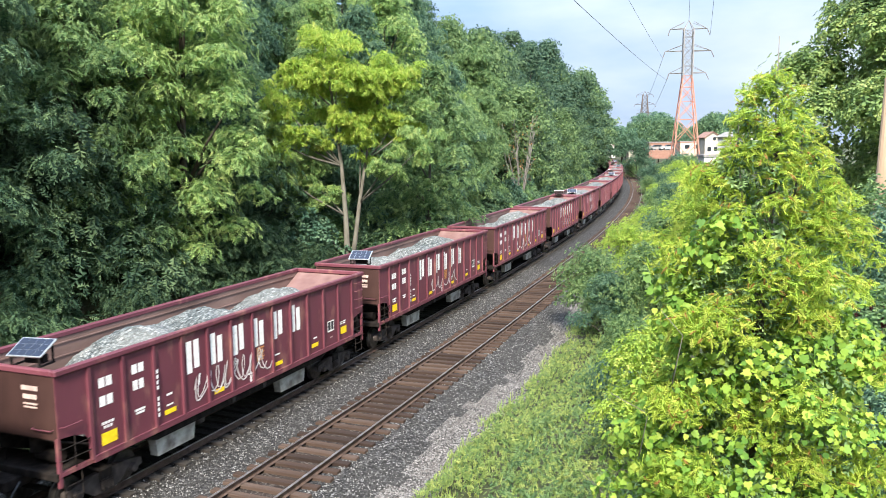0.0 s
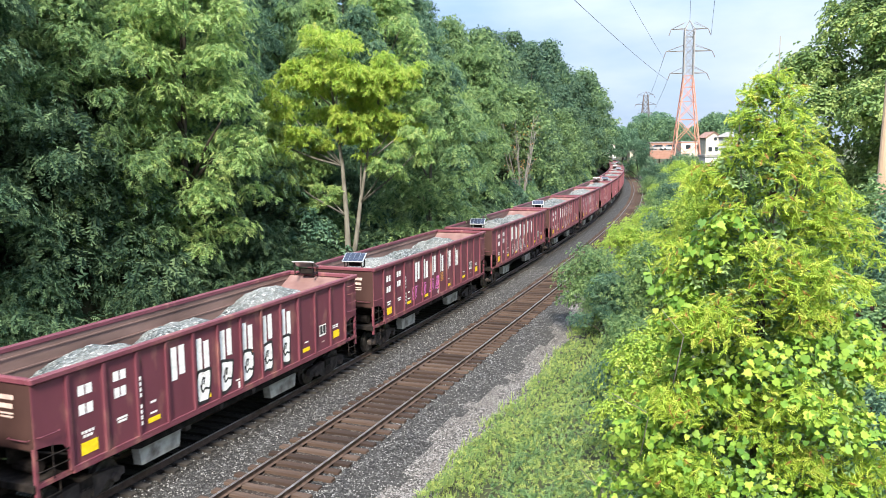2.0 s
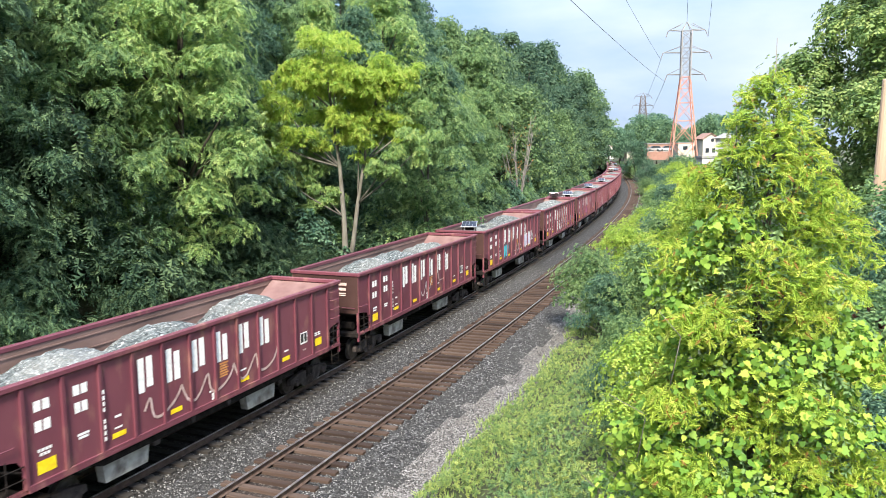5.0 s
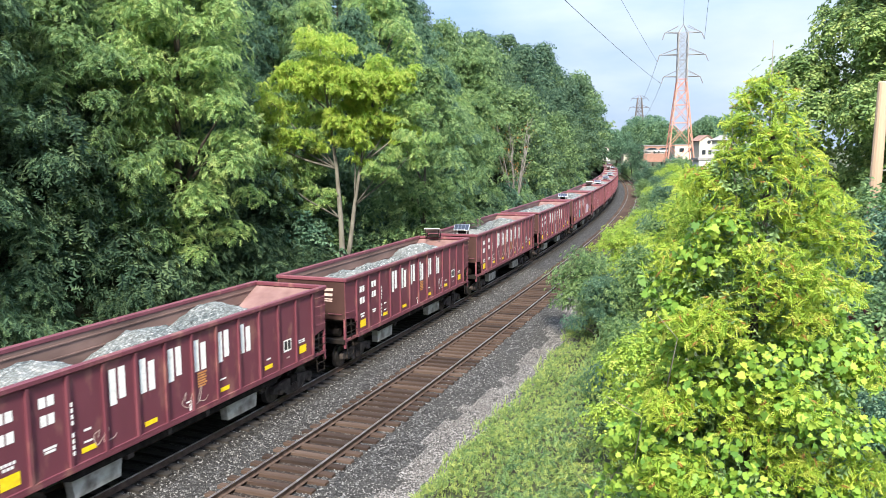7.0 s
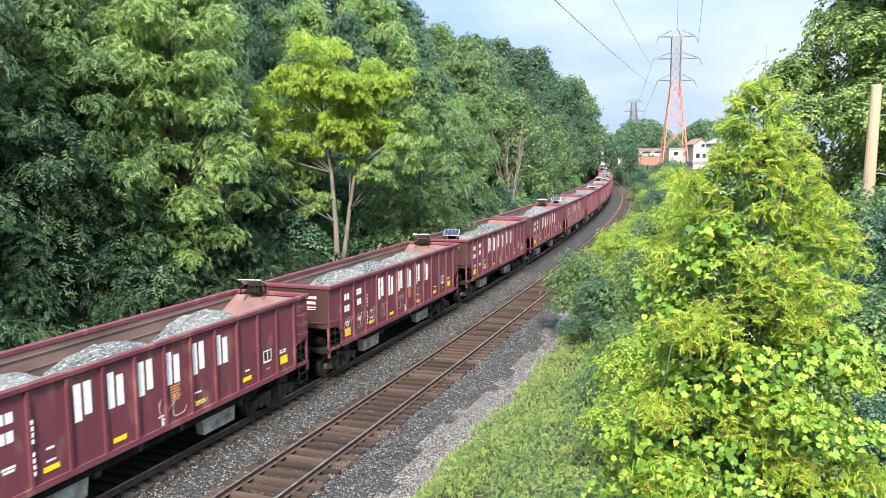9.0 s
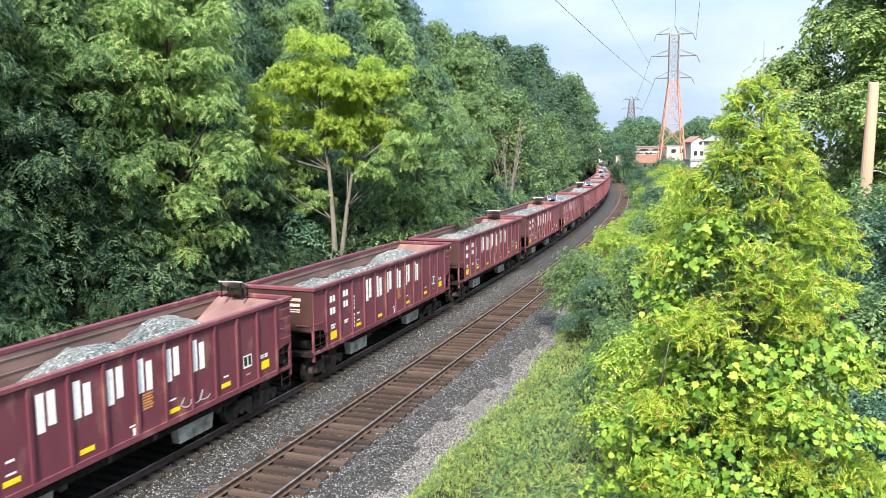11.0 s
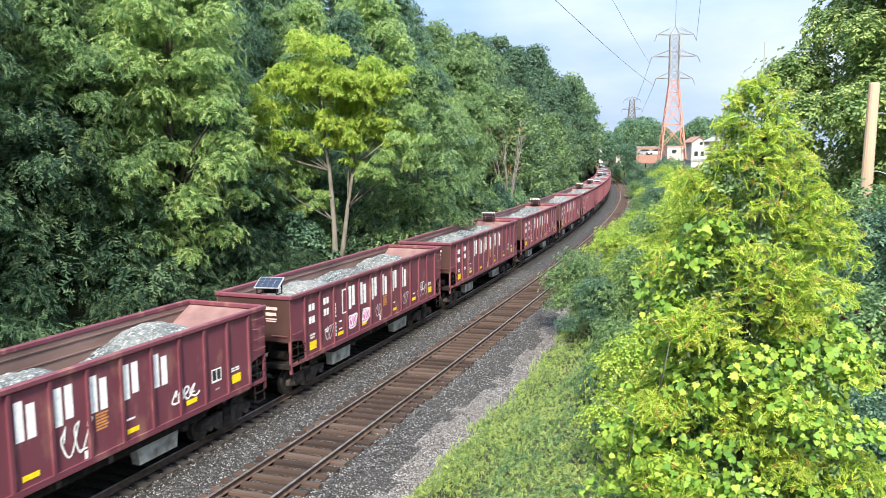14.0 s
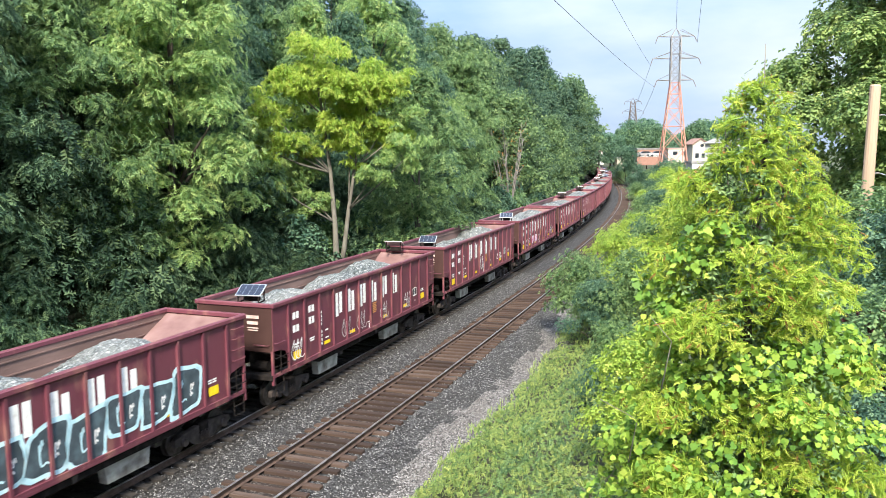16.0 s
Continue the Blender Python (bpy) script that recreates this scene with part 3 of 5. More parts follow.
    bm = bmesh.new()
    t = m @ pose(0, 0, 0.30, tilt) @ Matrix.Scale(0.86, 4)
    box(bm, -0.52, 0.52, -0.38, 0.38, -0.02, 0.02, 0.006, t)
    p = part("solar_panel", bm, M["alu"], parent, "tilted blue-black solar panel in an aluminium frame")
    bm = bmesh.new()
    for i in range(4):
        for j in range(3):
            box(bm, -0.484 + 0.243 * i, -0.484 + 0.243 * i + 0.232, -0.345 + 0.232 * j, -0.345 + 0.232 * j + 0.222, 0.021, 0.025, 0, t)
    part("solar_cell", bm, M["cell"], p, "dark blue cells")["kind"] = "stuff"
    bm = bmesh.new()
    for sx in (-0.36, 0.36):
        box(bm, sx - 0.02, sx + 0.02, -0.26, -0.22, -0.08, 0.28 - 0.24 * math.tan(radians(tilt)), 0, m)
        box(bm, sx - 0.02, sx + 0.02, 0.20, 0.24, -0.08, 0.28 + 0.22 * math.tan(radians(tilt)), 0, m)
        box(bm, sx - 0.02, sx + 0.02, -0.28, 0.26, -0.10, -0.06, 0, m)
    box(bm, -0.25, 0.25, 0.02, 0.22, -0.08, 0.12, 0.02, m)
    part("panel_bracket", bm, M["under"], p)


def build_wagon(load_me):
    car = thing("ballast_wagon", pose(0, 0, 0), "weathered maroon steel hopper wagon heaped with grey crushed stone", "hopper wagon", "wagons of the moving train")
    for sgn in (-1, 1):
        bm = bmesh.new()
        slab(bm, SIDE_POLY, 1.44 * sgn, 1.468 * sgn)
        part("side_sheet", bm, M["car"], car)
        bm = bmesh.new()
        prof = [(1.437, 2.15), (1.437, 3.57), (1.425, 3.57), (1.425, 3.415), (1.398, 3.415), (1.398, 3.38), (1.425, 3.38), (1.425, 3.055), (1.398, 3.055), (1.398, 3.02), (1.425, 3.02), (1.425, 2.15)]
        ends = [[bm.verts.new((x * sgn, y, z)) for x, z in prof] for y in (-7.3, 7.3)]
        for k in range(len(prof)):
            q = (k + 1) % len(prof)
            bm.faces.new((ends[0][k], ends[0][q], ends[1][q], ends[1][k]))
        part("inner_lining", bm, M["car_in"], car, "scoured brown inner wall")
        bm = bmesh.new()
        box(bm, min(1.40 * sgn, HW * sgn), max(1.40 * sgn, HW * sgn), -HALF, HALF, 3.535, TOP, 0.03)
        part("top_chord", bm, M["car"], car)
        bm = bmesh.new()
        box(bm, min(1.38 * sgn, 1.535 * sgn), max(1.38 * sgn, 1.535 * sgn), -6.42, 6.42, 1.20, 1.30, 0.012)
        box(bm, min(1.469 * sgn, 1.535 * sgn), max(1.469 * sgn, 1.535 * sgn), -6.42, 6.42, 1.30, 1.36)
        part("side_sill", bm, M["car"], car)
        for y in RIBS:
            bm = bmesh.new()
            z0 = 1.36 if abs(y) < 6.4 else 1.30
            slab(bm, [(y - 0.075, z0), (y + 0.075, z0), (y + 0.075, 3.53), (y - 0.075, 3.53)], 1.469 * sgn, 1.478 * sgn)
            slab(bm, [(y - 0.042, z0), (y + 0.042, z0), (y + 0.042, 3.53), (y - 0.042, 3.53)], 1.4785 * sgn, 1.532 * sgn)
            part("rib", bm, M["car"], car)
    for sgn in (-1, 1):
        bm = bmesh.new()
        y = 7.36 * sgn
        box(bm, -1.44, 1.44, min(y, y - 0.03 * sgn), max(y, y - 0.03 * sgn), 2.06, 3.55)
        part("end_sheet", bm, M["car_end"], car, "dirty brown end sheet, darkened further by painted-in shade")
        bm = bmesh.new()
        box(bm, -1.40, 1.40, min(HALF * sgn, 7.28 * sgn), max(HALF * sgn, 7.28 * sgn), 3.535, TOP, 0.03)
        part("end_chord", bm, M["car"], car)
        bm = bmesh.new()
        slab(bm, [(7.30 * sgn, 3.50), (7.32 * sgn, 3.52), (4.9 * sgn, 2.30), (4.9 * sgn, 2.24)], -1.41, 1.41)
        part("end_slope", bm, M["dust"], car, "pinkish dusty inner slope sheet")
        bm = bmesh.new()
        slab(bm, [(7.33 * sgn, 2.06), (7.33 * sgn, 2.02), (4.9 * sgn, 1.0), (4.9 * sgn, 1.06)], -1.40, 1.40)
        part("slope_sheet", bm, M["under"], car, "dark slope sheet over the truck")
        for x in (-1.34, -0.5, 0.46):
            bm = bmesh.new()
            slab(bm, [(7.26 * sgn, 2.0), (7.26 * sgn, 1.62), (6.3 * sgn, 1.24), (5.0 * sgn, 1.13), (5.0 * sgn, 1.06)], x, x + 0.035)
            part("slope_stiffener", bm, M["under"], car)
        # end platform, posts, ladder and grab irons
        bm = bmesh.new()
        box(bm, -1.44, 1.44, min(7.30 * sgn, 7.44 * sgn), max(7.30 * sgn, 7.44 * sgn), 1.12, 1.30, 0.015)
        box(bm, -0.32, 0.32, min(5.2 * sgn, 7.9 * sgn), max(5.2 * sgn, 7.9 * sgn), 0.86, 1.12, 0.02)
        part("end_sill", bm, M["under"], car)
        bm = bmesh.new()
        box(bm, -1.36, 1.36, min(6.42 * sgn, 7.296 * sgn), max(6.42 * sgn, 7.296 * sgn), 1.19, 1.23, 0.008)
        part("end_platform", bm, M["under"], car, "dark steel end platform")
        bm = bmesh.new()
        tube(bm, [(-0.95 * sgn, 6.85 * sgn, 1.45), (-0.3 * sgn, 6.85 * sgn, 1.45)], 0.17, 12)
        part("air_reservoir", bm, M["under"], car, "dark air reservoir")
        bm = bmesh.new()
        tube(bm, [(0.55 * sgn, 7.1 * sgn, 1.24), (0.55 * sgn, 7.1 * sgn, 1.75), (0.6 * sgn, 7.42 * sgn, 1.9)], 0.03, 6)
        tube(bm, [(0.6 * sgn + 0.2 * math.cos(a * 0.5236), 7.44 * sgn, 1.9 + 0.2 * math.sin(a * 0.5236)) for a in range(13)], 0.016, 5)
        part("hand_brake", bm, M["under"], car, "hand brake wheel")
        for sx in (-1, 1):
            bm = bmesh.new()
            box(bm, min(1.38 * sx, 1.46 * sx), max(1.38 * sx, 1.46 * sx), min(7.30 * sgn, 7.38 * sgn), max(7.30 * sgn, 7.38 * sgn), 0.95, 2.10)
            part("corner_post", bm, M["car"], car)
            bm = bmesh.new()
            box(bm, min(1.36 * sx, 1.47 * sx), max(1.36 * sx, 1.47 * sx), min(6.42 * sgn, 7.38 * sgn), max(6.42 * sgn, 7.38 * sgn), 1.20, 1.29)
            part("step_sill", bm, M["car"], car)
            bm = bmesh.new()
            for z in (1.58, 1.86):
                tube(bm, [(1.47 * sx, 6.48 * sgn, z), (1.53 * sx, 6.52 * sgn, z), (1.53 * sx, 7.30 * sgn, z), (1.47 * sx, 7.34 * sgn, z)], 0.014, 5)
            tube(bm, [(1.46 * sx, 6.9 * sgn, 1.28), (1.46 * sx, 6.9 * sgn, 2.08)], 0.018, 5)
            for z in (0.62, 0.92):
                tube(bm, [(1.44 * sx, 6.75 * sgn, 1.2), (1.46 * sx, 6.75 * sgn, z), (1.46 * sx, 7.25 * sgn, z), (1.44 * sx, 7.25 * sgn, 1.2)], 0.016, 5)
            part("step_iron", bm, M["under"], car)
            for z in (2.35, 2.68, 3.01, 3.32) if sx == sgn else (2.35,):
                bm = bmesh.new()
                tube(bm, [(1.47 * sx, 6.72 * sgn, z), (1.54 * sx, 6.74 * sgn, z), (1.54 * sx, 7.26 * sgn, z), (1.47 * sx, 7.28 * sgn, z)], 0.014, 5)
                part("grab_iron", bm, M["car"], car)
            bm = bmesh.new()
            tube(bm, [(0.75 * sx, 7.37 * sgn, 2.3), (0.77 * sx, 7.45 * sgn, 2.3), (1.32 * sx, 7.45 * sgn, 2.3), (1.34 * sx, 7.37 * sgn, 2.3)], 0.014, 5)
            part("grab_iron", bm, M["car"], car)
        bm = bmesh.new()
        box(bm, -0.10, 0.10, min(7.85 * sgn, 8.18 * sgn), max(7.85 * sgn, 8.18 * sgn), 0.82, 1.04, 0.03)
        box(bm, -0.17, 0.10, min(8.0 * sgn, 8.17 * sgn), max(8.0 * sgn, 8.17 * sgn), 0.78, 1.08, 0.03)
        part("coupler", bm, M["under"], car)
        bm = bmesh.new()
        tube(bm, [(0.35, 7.5 * sgn, 1.0), (0.38, 7.8 * sgn, 0.72), (0.3, 8.1 * sgn, 0.62)], 0.03, 6)
        part("brake_hose", bm, M["black"], car)
        truck(car, 5.72 * sgn)
    sets = [wheelset(car, y) for y in (-6.61, -4.83, 4.83, 6.61)]
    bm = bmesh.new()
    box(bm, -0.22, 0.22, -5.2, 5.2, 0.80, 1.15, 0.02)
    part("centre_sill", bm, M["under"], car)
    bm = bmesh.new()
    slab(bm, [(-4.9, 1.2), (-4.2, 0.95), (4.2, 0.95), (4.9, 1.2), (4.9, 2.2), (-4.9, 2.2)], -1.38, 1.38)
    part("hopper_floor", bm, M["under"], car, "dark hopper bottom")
    for y in (-3.3, 2.55):
        for sx in (-1, 1):
            bm = bmesh.new()
            slab(bm, [(y - 0.85, 1.18), (y + 0.85, 1.18), (y + 0.72, 0.42), (y - 0.72, 0.42)], 0.98 * sx, 1.24 * sx)
            part("discharge_chute", bm, M["chute"], car, "scuffed pale grey discharge chute")
            bm = bmesh.new()
            box(bm, min(1.0 * sx, 1.28 * sx), max(1.0 * sx, 1.28 * sx), y + 0.95, y + 1.2, 0.75, 1.18, 0.03)
            part("door_cylinder", bm, M["truck"], car)
    for y in (-0.9, 0.7):
        bm = bmesh.new()
        slab(bm, [(y - 0.1, 1.2), (y + 0.1, 1.2), (y + 0.06, 0.95), (y - 0.06, 0.95)], 1.30, 1.40)
        part("sill_bracket", bm, M["truck"], car)
    marks(car)
    ld = link_mesh("ballast_load", load_me, None, car, "heaped grey-green crushed stone")
    ld["kind"] = "stuff"
    return car


RATE = (-5.6e-4, 0.98137, -1.44563)      # wagons per second, eased
PITCH, LEN = 16.348, 14.822


def place(j, t):
    """Where wagon j's centre is along the line at t seconds."""
    return 22.009 + PITCH * (RATE[0] * t * t + RATE[1] * t + RATE[2] - j) - LEN / 2


def wagon_pose(s):
    a, b = line(s - 5.72, -GAP), line(s + 5.72, -GAP)
    d, c = b - a, (a + b) / 2
    return Matrix.Translation(c) @ Matrix.Rotation(-math.atan2(d.x, d.y), 4, "Z")


LOADS = [load_mesh(k) for k in (1, 2, 3, 4)]
base_car = build_wagon(LOADS[0])
WAGONS = {}
FITTINGS = ("stencil_bar", "stencil_column", "stencil_block", "placard", "placard_mark", "route_tag", "end_stencil_bar", "spring", "grab_iron", "step_iron", "brake_hose", "door_cylinder",
            "sill_bracket", "slope_stiffener", "end_platform", "air_reservoir", "hand_brake", "bolster", "body_bolster", "corner_post", "step_sill")
ORDER = list(range(-28, 18))
for j in ORDER:
    car = copy_thing(base_car, wagon_pose(place(j, 0))) if j < ORDER[-1] else base_car
    for c in car.children:
        if c.name.startswith("ballast_load"):
            c.data = LOADS[(j * 7 + 3) % 4]
    if j < -4:      # wagons that stay far away: small fittings and lettering too small to see
        for c in [c for c in car.children if c.name.split(".")[0] in FITTINGS or (c.name.startswith("rib") and c.data.vertices[0].co.x < 0)]:
            bpy.data.objects.remove(c)
    WAGONS[j] = car
PANELS = {-2: (1, 0), -1: (1, 0), 0: (0, 1), 1: (1, 0), 2: (0, 0), 3: (1, 0), 4: (0, 1), 5: (1, 0), 6: (0, 1), 7: (0, 1), 8: (0, 0), 9: (0, 1), 10: (0, 1), 11: (1, 0), 12: (1, 0),
          13: (1, 1), 14: (0, 0), 15: (1, 0)}
for j in ORDER:
    near, far = PANELS.get(j, ((j * 5) % 3 == 0, (j * 3) % 4 == 1))
    if near:
        solar_panel(WAGONS[j], 0.45, -7.0, 10, 26)
    if far:
        solar_panel(WAGONS[j], -0.45, 6.95, 8, -26)
base_car.matrix_basis = wagon_pose(place(ORDER[-1], 0))


# ---- plants ----
rng = np.random.default_rng(7)


def unit(v):
    return v / np.maximum(np.linalg.norm(v, axis=1, keepdims=True), 1e-6)


TRI = np.array([(0, -0.5, 0), (0.36, 0.05, 0.08), (-0.22, 0.5, -0.05)])
LOBED = np.array([(0, -0.36, 0.0), (0.2, -0.48, 0.05), (0.44, -0.2, 0.11), (0.31, 0.02, 0.05), (0.37, 0.22, 0.09), (0.15, 0.22, 0.03), (0, 0.62, -0.1), (-0.15, 0.22, 0.03), (-0.37, 0.22, 0.09), (-0.31, 0.02, 0.05), (-0.44, -0.2, 0.11), (-0.2, -0.48, 0.05)])


def leaf_mesh(name, at, facing, size, mat, shape=TRI, droop=0.0, loose=0.45):
    """Many small leaves, one loose face each, at points with a facing each."""
    k, n = len(shape), len(at)
    w = unit(facing + rng.normal(0, loose, (n, 3)))
    h = rng.normal(0, 1, (n, 3)) + np.array([0, 0, -droop])
    v = unit(h - w * (h * w).sum(1, keepdims=True))
    u = np.cross(v, w)
    sz = (size * rng.uniform(0.6, 1.3, n))[:, None, None]
    pts = at[:, None, :] + sz * (u[:, None, :] * shape[None, :, 0:1] + v[:, None, :] * shape[None, :, 1:2] + w[:, None, :] * shape[None, :, 2:3])
    me = bpy.data.meshes.new(name)
    me.vertices.add(n * k), me.loops.add(n * k), me.polygons.add(n)
    me.vertices.foreach_set("co", pts.astype(np.float32).ravel())
    me.loops.foreach_set("vertex_index", np.arange(n * k, dtype=np.int32))
    me.polygons.foreach_set("loop_start", np.arange(0, n * k, k, dtype=np.int32))
    me.update(calc_edges=True)
    me.materials.append(mat)
    return me


def frond(pairs, slim):
    """A feathered leaf: leaflets in pairs along a bowed midrib; its points and triangles."""
    pts = [(0, -0.5 + k / pairs, -0.22 * (k / pairs) ** 2) for k in range(pairs + 1)]
    tris = []
    for k in range(pairs):
        f = (k + 0.5) / pairs
        reach = slim * math.sin(math.pi * (0.22 + 0.66 * f))
        for sgn in (-1, 1):
            tris.append((k, k + 1, len(pts)))
            pts.append((sgn * reach, -0.5 + f + 0.16, -0.22 * f * f - 0.16 * reach))
    return np.array(pts), np.array(tris)


FERN, SPRAY, BROAD, CEDAR = frond(4, 0.34), frond(3, 0.40), frond(2, 0.46), frond(6, 0.20)


def spray_mesh(name, at, facing, size, mat, form=SPRAY, droop=0.5, loose=0.35):
    """Many feathered leaves, each one loose piece, at points with a facing each; their tips reach outwards and hang by droop."""
    shape, tris = form
    k, f, n = len(shape), len(tris), len(at)
    w = unit(facing + np.array([0, 0, 0.35]) + rng.normal(0, loose, (n, 3)))
    h = facing * np.array([1, 1, 0.2]) + rng.normal(0, 0.55, (n, 3)) + np.array([0, 0, -droop])
    v = unit(h - w * (h * w).sum(1, keepdims=True))
    u = np.cross(v, w)
    sz = (size * rng.uniform(0.6, 1.35, n))[:, None, None]
    pts = at[:, None, :] + sz * (u[:, None, :] * shape[None, :, 0:1] + v[:, None, :] * shape[None, :, 1:2] + w[:, None, :] * shape[None, :, 2:3])
    me = bpy.data.meshes.new(name)
    me.vertices.add(n * k), me.loops.add(n * f * 3), me.polygons.add(n * f)
    me.vertices.foreach_set("co", pts.astype(np.float32).ravel())
    me.loops.foreach_set("vertex_index", (tris[None] + (np.arange(n) * k)[:, None, None]).astype(np.int32).ravel())
    me.polygons.foreach_set("loop_start", np.arange(0, n * f * 3, 3, dtype=np.int32))
    me.update(calc_edges=True)
    me.materials.append(mat)
    return me


def foliage(name, at, facing, size, mat, blade):
    """Feathered leaves where the form is a frond, single leaves otherwise."""
    return spray_mesh(name, at, facing, size, mat, blade) if isinstance(blade, tuple) else leaf_mesh(name, at, facing, size, mat, blade)


def clump_points(clumps, count):
    """Points on lumpy shells round clump centres, more of them outside and above."""
    c = np.array([q[:3] for q in clumps])
    r = np.array([q[3] for q in clumps])
    pick = rng.choice(len(c), count, p=r ** 2 / (r ** 2).sum())
    d = unit(rng.normal(0, 1, (count, 3)))
    d[:, 2] = np.where(d[:, 2] < -0.35, -d[:, 2], d[:, 2])
    rad = r[pick] * (1 - 0.45 * rng.random(count) ** 2) * (1 + 0.22 * np.sin(d[:, 0] * 7 + pick) * np.cos(d[:, 1] * 6 - pick))
    return c[pick] + d * rad[:, None] * np.array([1, 1, 0.75]), unit(d + np.array([0, 0, 0.35]))


def limb_part(name, pts, r0, r1, parent, mat, sides=6):
    bm = bmesh.new()
    k = len(pts)
    tube(bm, pts, [r0 + (r1 - r0) * i / (k - 1) for i in range(k)], sides)
    return part(name, bm, mat, parent, smooth=True)


def tree(name, height, spread, first, clump_n, clump_r, leaves, leaf, leaf_mat, bark, label, group, seed, stems=1, shape=0.9, limbs=6, blade=None):
    """Tapered, bent trunk, limbs, and a crown of leaf clumps; height of the first boughs in metres."""
    rnd = random.Random(seed)
    ob = thing(name, pose(0, 0, 0), label, "tree", group)
    lean = [(rnd.uniform(-1, 1), rnd.uniform(-1, 1)) for _ in range(stems)]
    tips = []
    for q in range(stems):
        lx, ly = lean[q]
        off = 0.0 if stems == 1 else 0.9 * (q - (stems - 1) / 2)
        pts = [(off * (0.25 + 0.75 * min(1, h * 2)) + lx * 0.9 * h * h + 0.12 * rnd.uniform(-1, 1) * h, ly * 0.6 * h * h, height * 0.86 * h) for h in (0, 0.12, 0.27, 0.43, 0.6, 0.8, 1.0)]
        pts[0] = (pts[0][0], pts[0][1], -0.5)
        limb_part("trunk", pts, 0.013 * height + 0.03, 0.03, ob, bark, 8)
        tips.append(pts)
    clumps = []
    for i in range(clump_n):
        h = (i + 0.5) / clump_n
        z = first + (height - first) * (0.04 + 0.94 * h)
        rr = spread * max(0.16, math.sin(math.pi * min(1, 0.16 + 0.86 * h ** shape)) ** 0.75)
        a = i * 2.399 + rnd.uniform(-0.4, 0.4)
        d = rr * rnd.uniform(0.22, 1.0)
        base = tips[i % stems]
        t = min(5, int(h * 6))
        clumps.append((base[t][0] + math.cos(a) * d, base[t][1] + math.sin(a) * d, z + rnd.uniform(-0.5, 0.5), clump_r * rnd.uniform(0.7, 1.25)))
    for i in range(2, clump_n, max(1, clump_n // limbs)) if limbs else ():
        c = clumps[i]
        base = tips[i % stems]
        z0 = max(first * 0.75, c[2] - 2.2)
        f = min(0.98, z0 / (0.86 * height))
        k = min(5, int(f * 6))
        b = Vector(base[k]).lerp(Vector(base[k + 1]), 0.5)
        limb_part("limb", [b, b.lerp(Vector(c[:3]), 0.5) + Vector((0, 0, 0.3)), c[:3]], 0.006 * height, 0.02, ob, bark, 5)
    at, facing = clump_points(clumps, leaves)
    link_mesh("crown", foliage("crown", at, facing, leaf, leaf_mat, TRI if blade is None else blade), None, ob)
    return ob


def shrub(name, height, spread, leaves, leaf, mat, label, group, seed, shape=TRI):
    rnd = random.Random(seed)
    ob = thing(name, pose(0, 0, 0), label, "shrub", group)
    clumps = []
    for i in range(14):
        h = (i + 0.5) / 14
        a = i * 2.4 + rnd.uniform(-0.5, 0.5)
        d = spread * (1 - 0.75 * h) * rnd.uniform(0.3, 1)
        clumps.append((math.cos(a) * d, math.sin(a) * d, height * (0.12 + 0.76 * h), spread * rnd.uniform(0.3, 0.5)))
    for i in (1, 9):
        limb_part("stem", [(0.1 * math.cos(i), 0.1 * math.sin(i), -0.3), (clumps[i][0] * 0.5, clumps[i][1] * 0.5, clumps[i][2] * 0.6), clumps[i][:3]], 0.05, 0.012, ob, M["bark_dark"], 5)
    at, facing = clump_points(clumps, leaves)
    link_mesh("crown", foliage("crown", at, facing, leaf, mat, shape), None, ob)
    return ob


GROVE, EDGE = "trees of the wooded hillside", "shrubs along the line"
NEAR = [tree("broadleaf_tree", 17, 4.8, 0.8, 58, 1.5, 6000, 0.46, M["leaf_lit"], M["bark_dark"], "tall dense fresh-green broadleaf tree on the slope", GROVE, 11, limbs=4, blade=SPRAY),
        tree("broadleaf_tree", 15, 5.0, 0.6, 56, 1.5, 6000, 0.46, M["leaf_mid"], M["bark_dark"], "spreading mid-green broadleaf tree on the slope", GROVE, 12, limbs=4, blade=SPRAY),
        tree("broadleaf_tree", 18, 4.5, 0.9, 58, 1.45, 6000, 0.46, M["leaf_blue"], M["bark_dark"], "tall bluish-green broadleaf tree on the slope", GROVE, 13, limbs=4, blade=SPRAY)]
CLOSE = [tree("broadleaf_tree", 17, 4.8, 0.8, 66, 1.35, 9000, 0.42, M["leaf_mid"], M["bark_dark"], "tall feathery green tree beside the line", GROVE, 14, limbs=5, blade=FERN),
         tree("broadleaf_tree", 16, 4.8, 0.6, 66, 1.35, 9000, 0.42, M["leaf_dark"], M["bark_dark"], "tall feathery deep-green tree beside the line", GROVE, 15, limbs=5, blade=FERN)]
# far and inner wood: shade is part of these leaf colours
FAR = [tree("broadleaf_tree", 17, 5.2, 1.0, 60, 1.55, 6000, 0.52, M["wood_shade_dark"], M["bark_dark"], "distant deep-green broadleaf tree in the wood", GROVE, 21, limbs=0),
       tree("broadleaf_tree", 15, 5.4, 0.8, 60, 1.55, 6000, 0.52, M["wood_shade_mid"], M["bark_dark"], "distant mid-green broadleaf tree in the wood", GROVE, 22, limbs=0),
       tree("broadleaf_tree", 18, 4.9, 1.0, 60, 1.5, 6000, 0.50, M["wood_shade_blue"], M["bark_dark"], "distant bluish-green broadleaf tree in the wood", GROVE, 23, limbs=0)]
DEEP = [tree("broadleaf_tree", 17, 5.3, 1.0, 36, 2.0, 2600, 0.85, M["wood_shade_dark"], M["bark_dark"], "deep-green broadleaf tree within the wood", GROVE, 24, limbs=0),
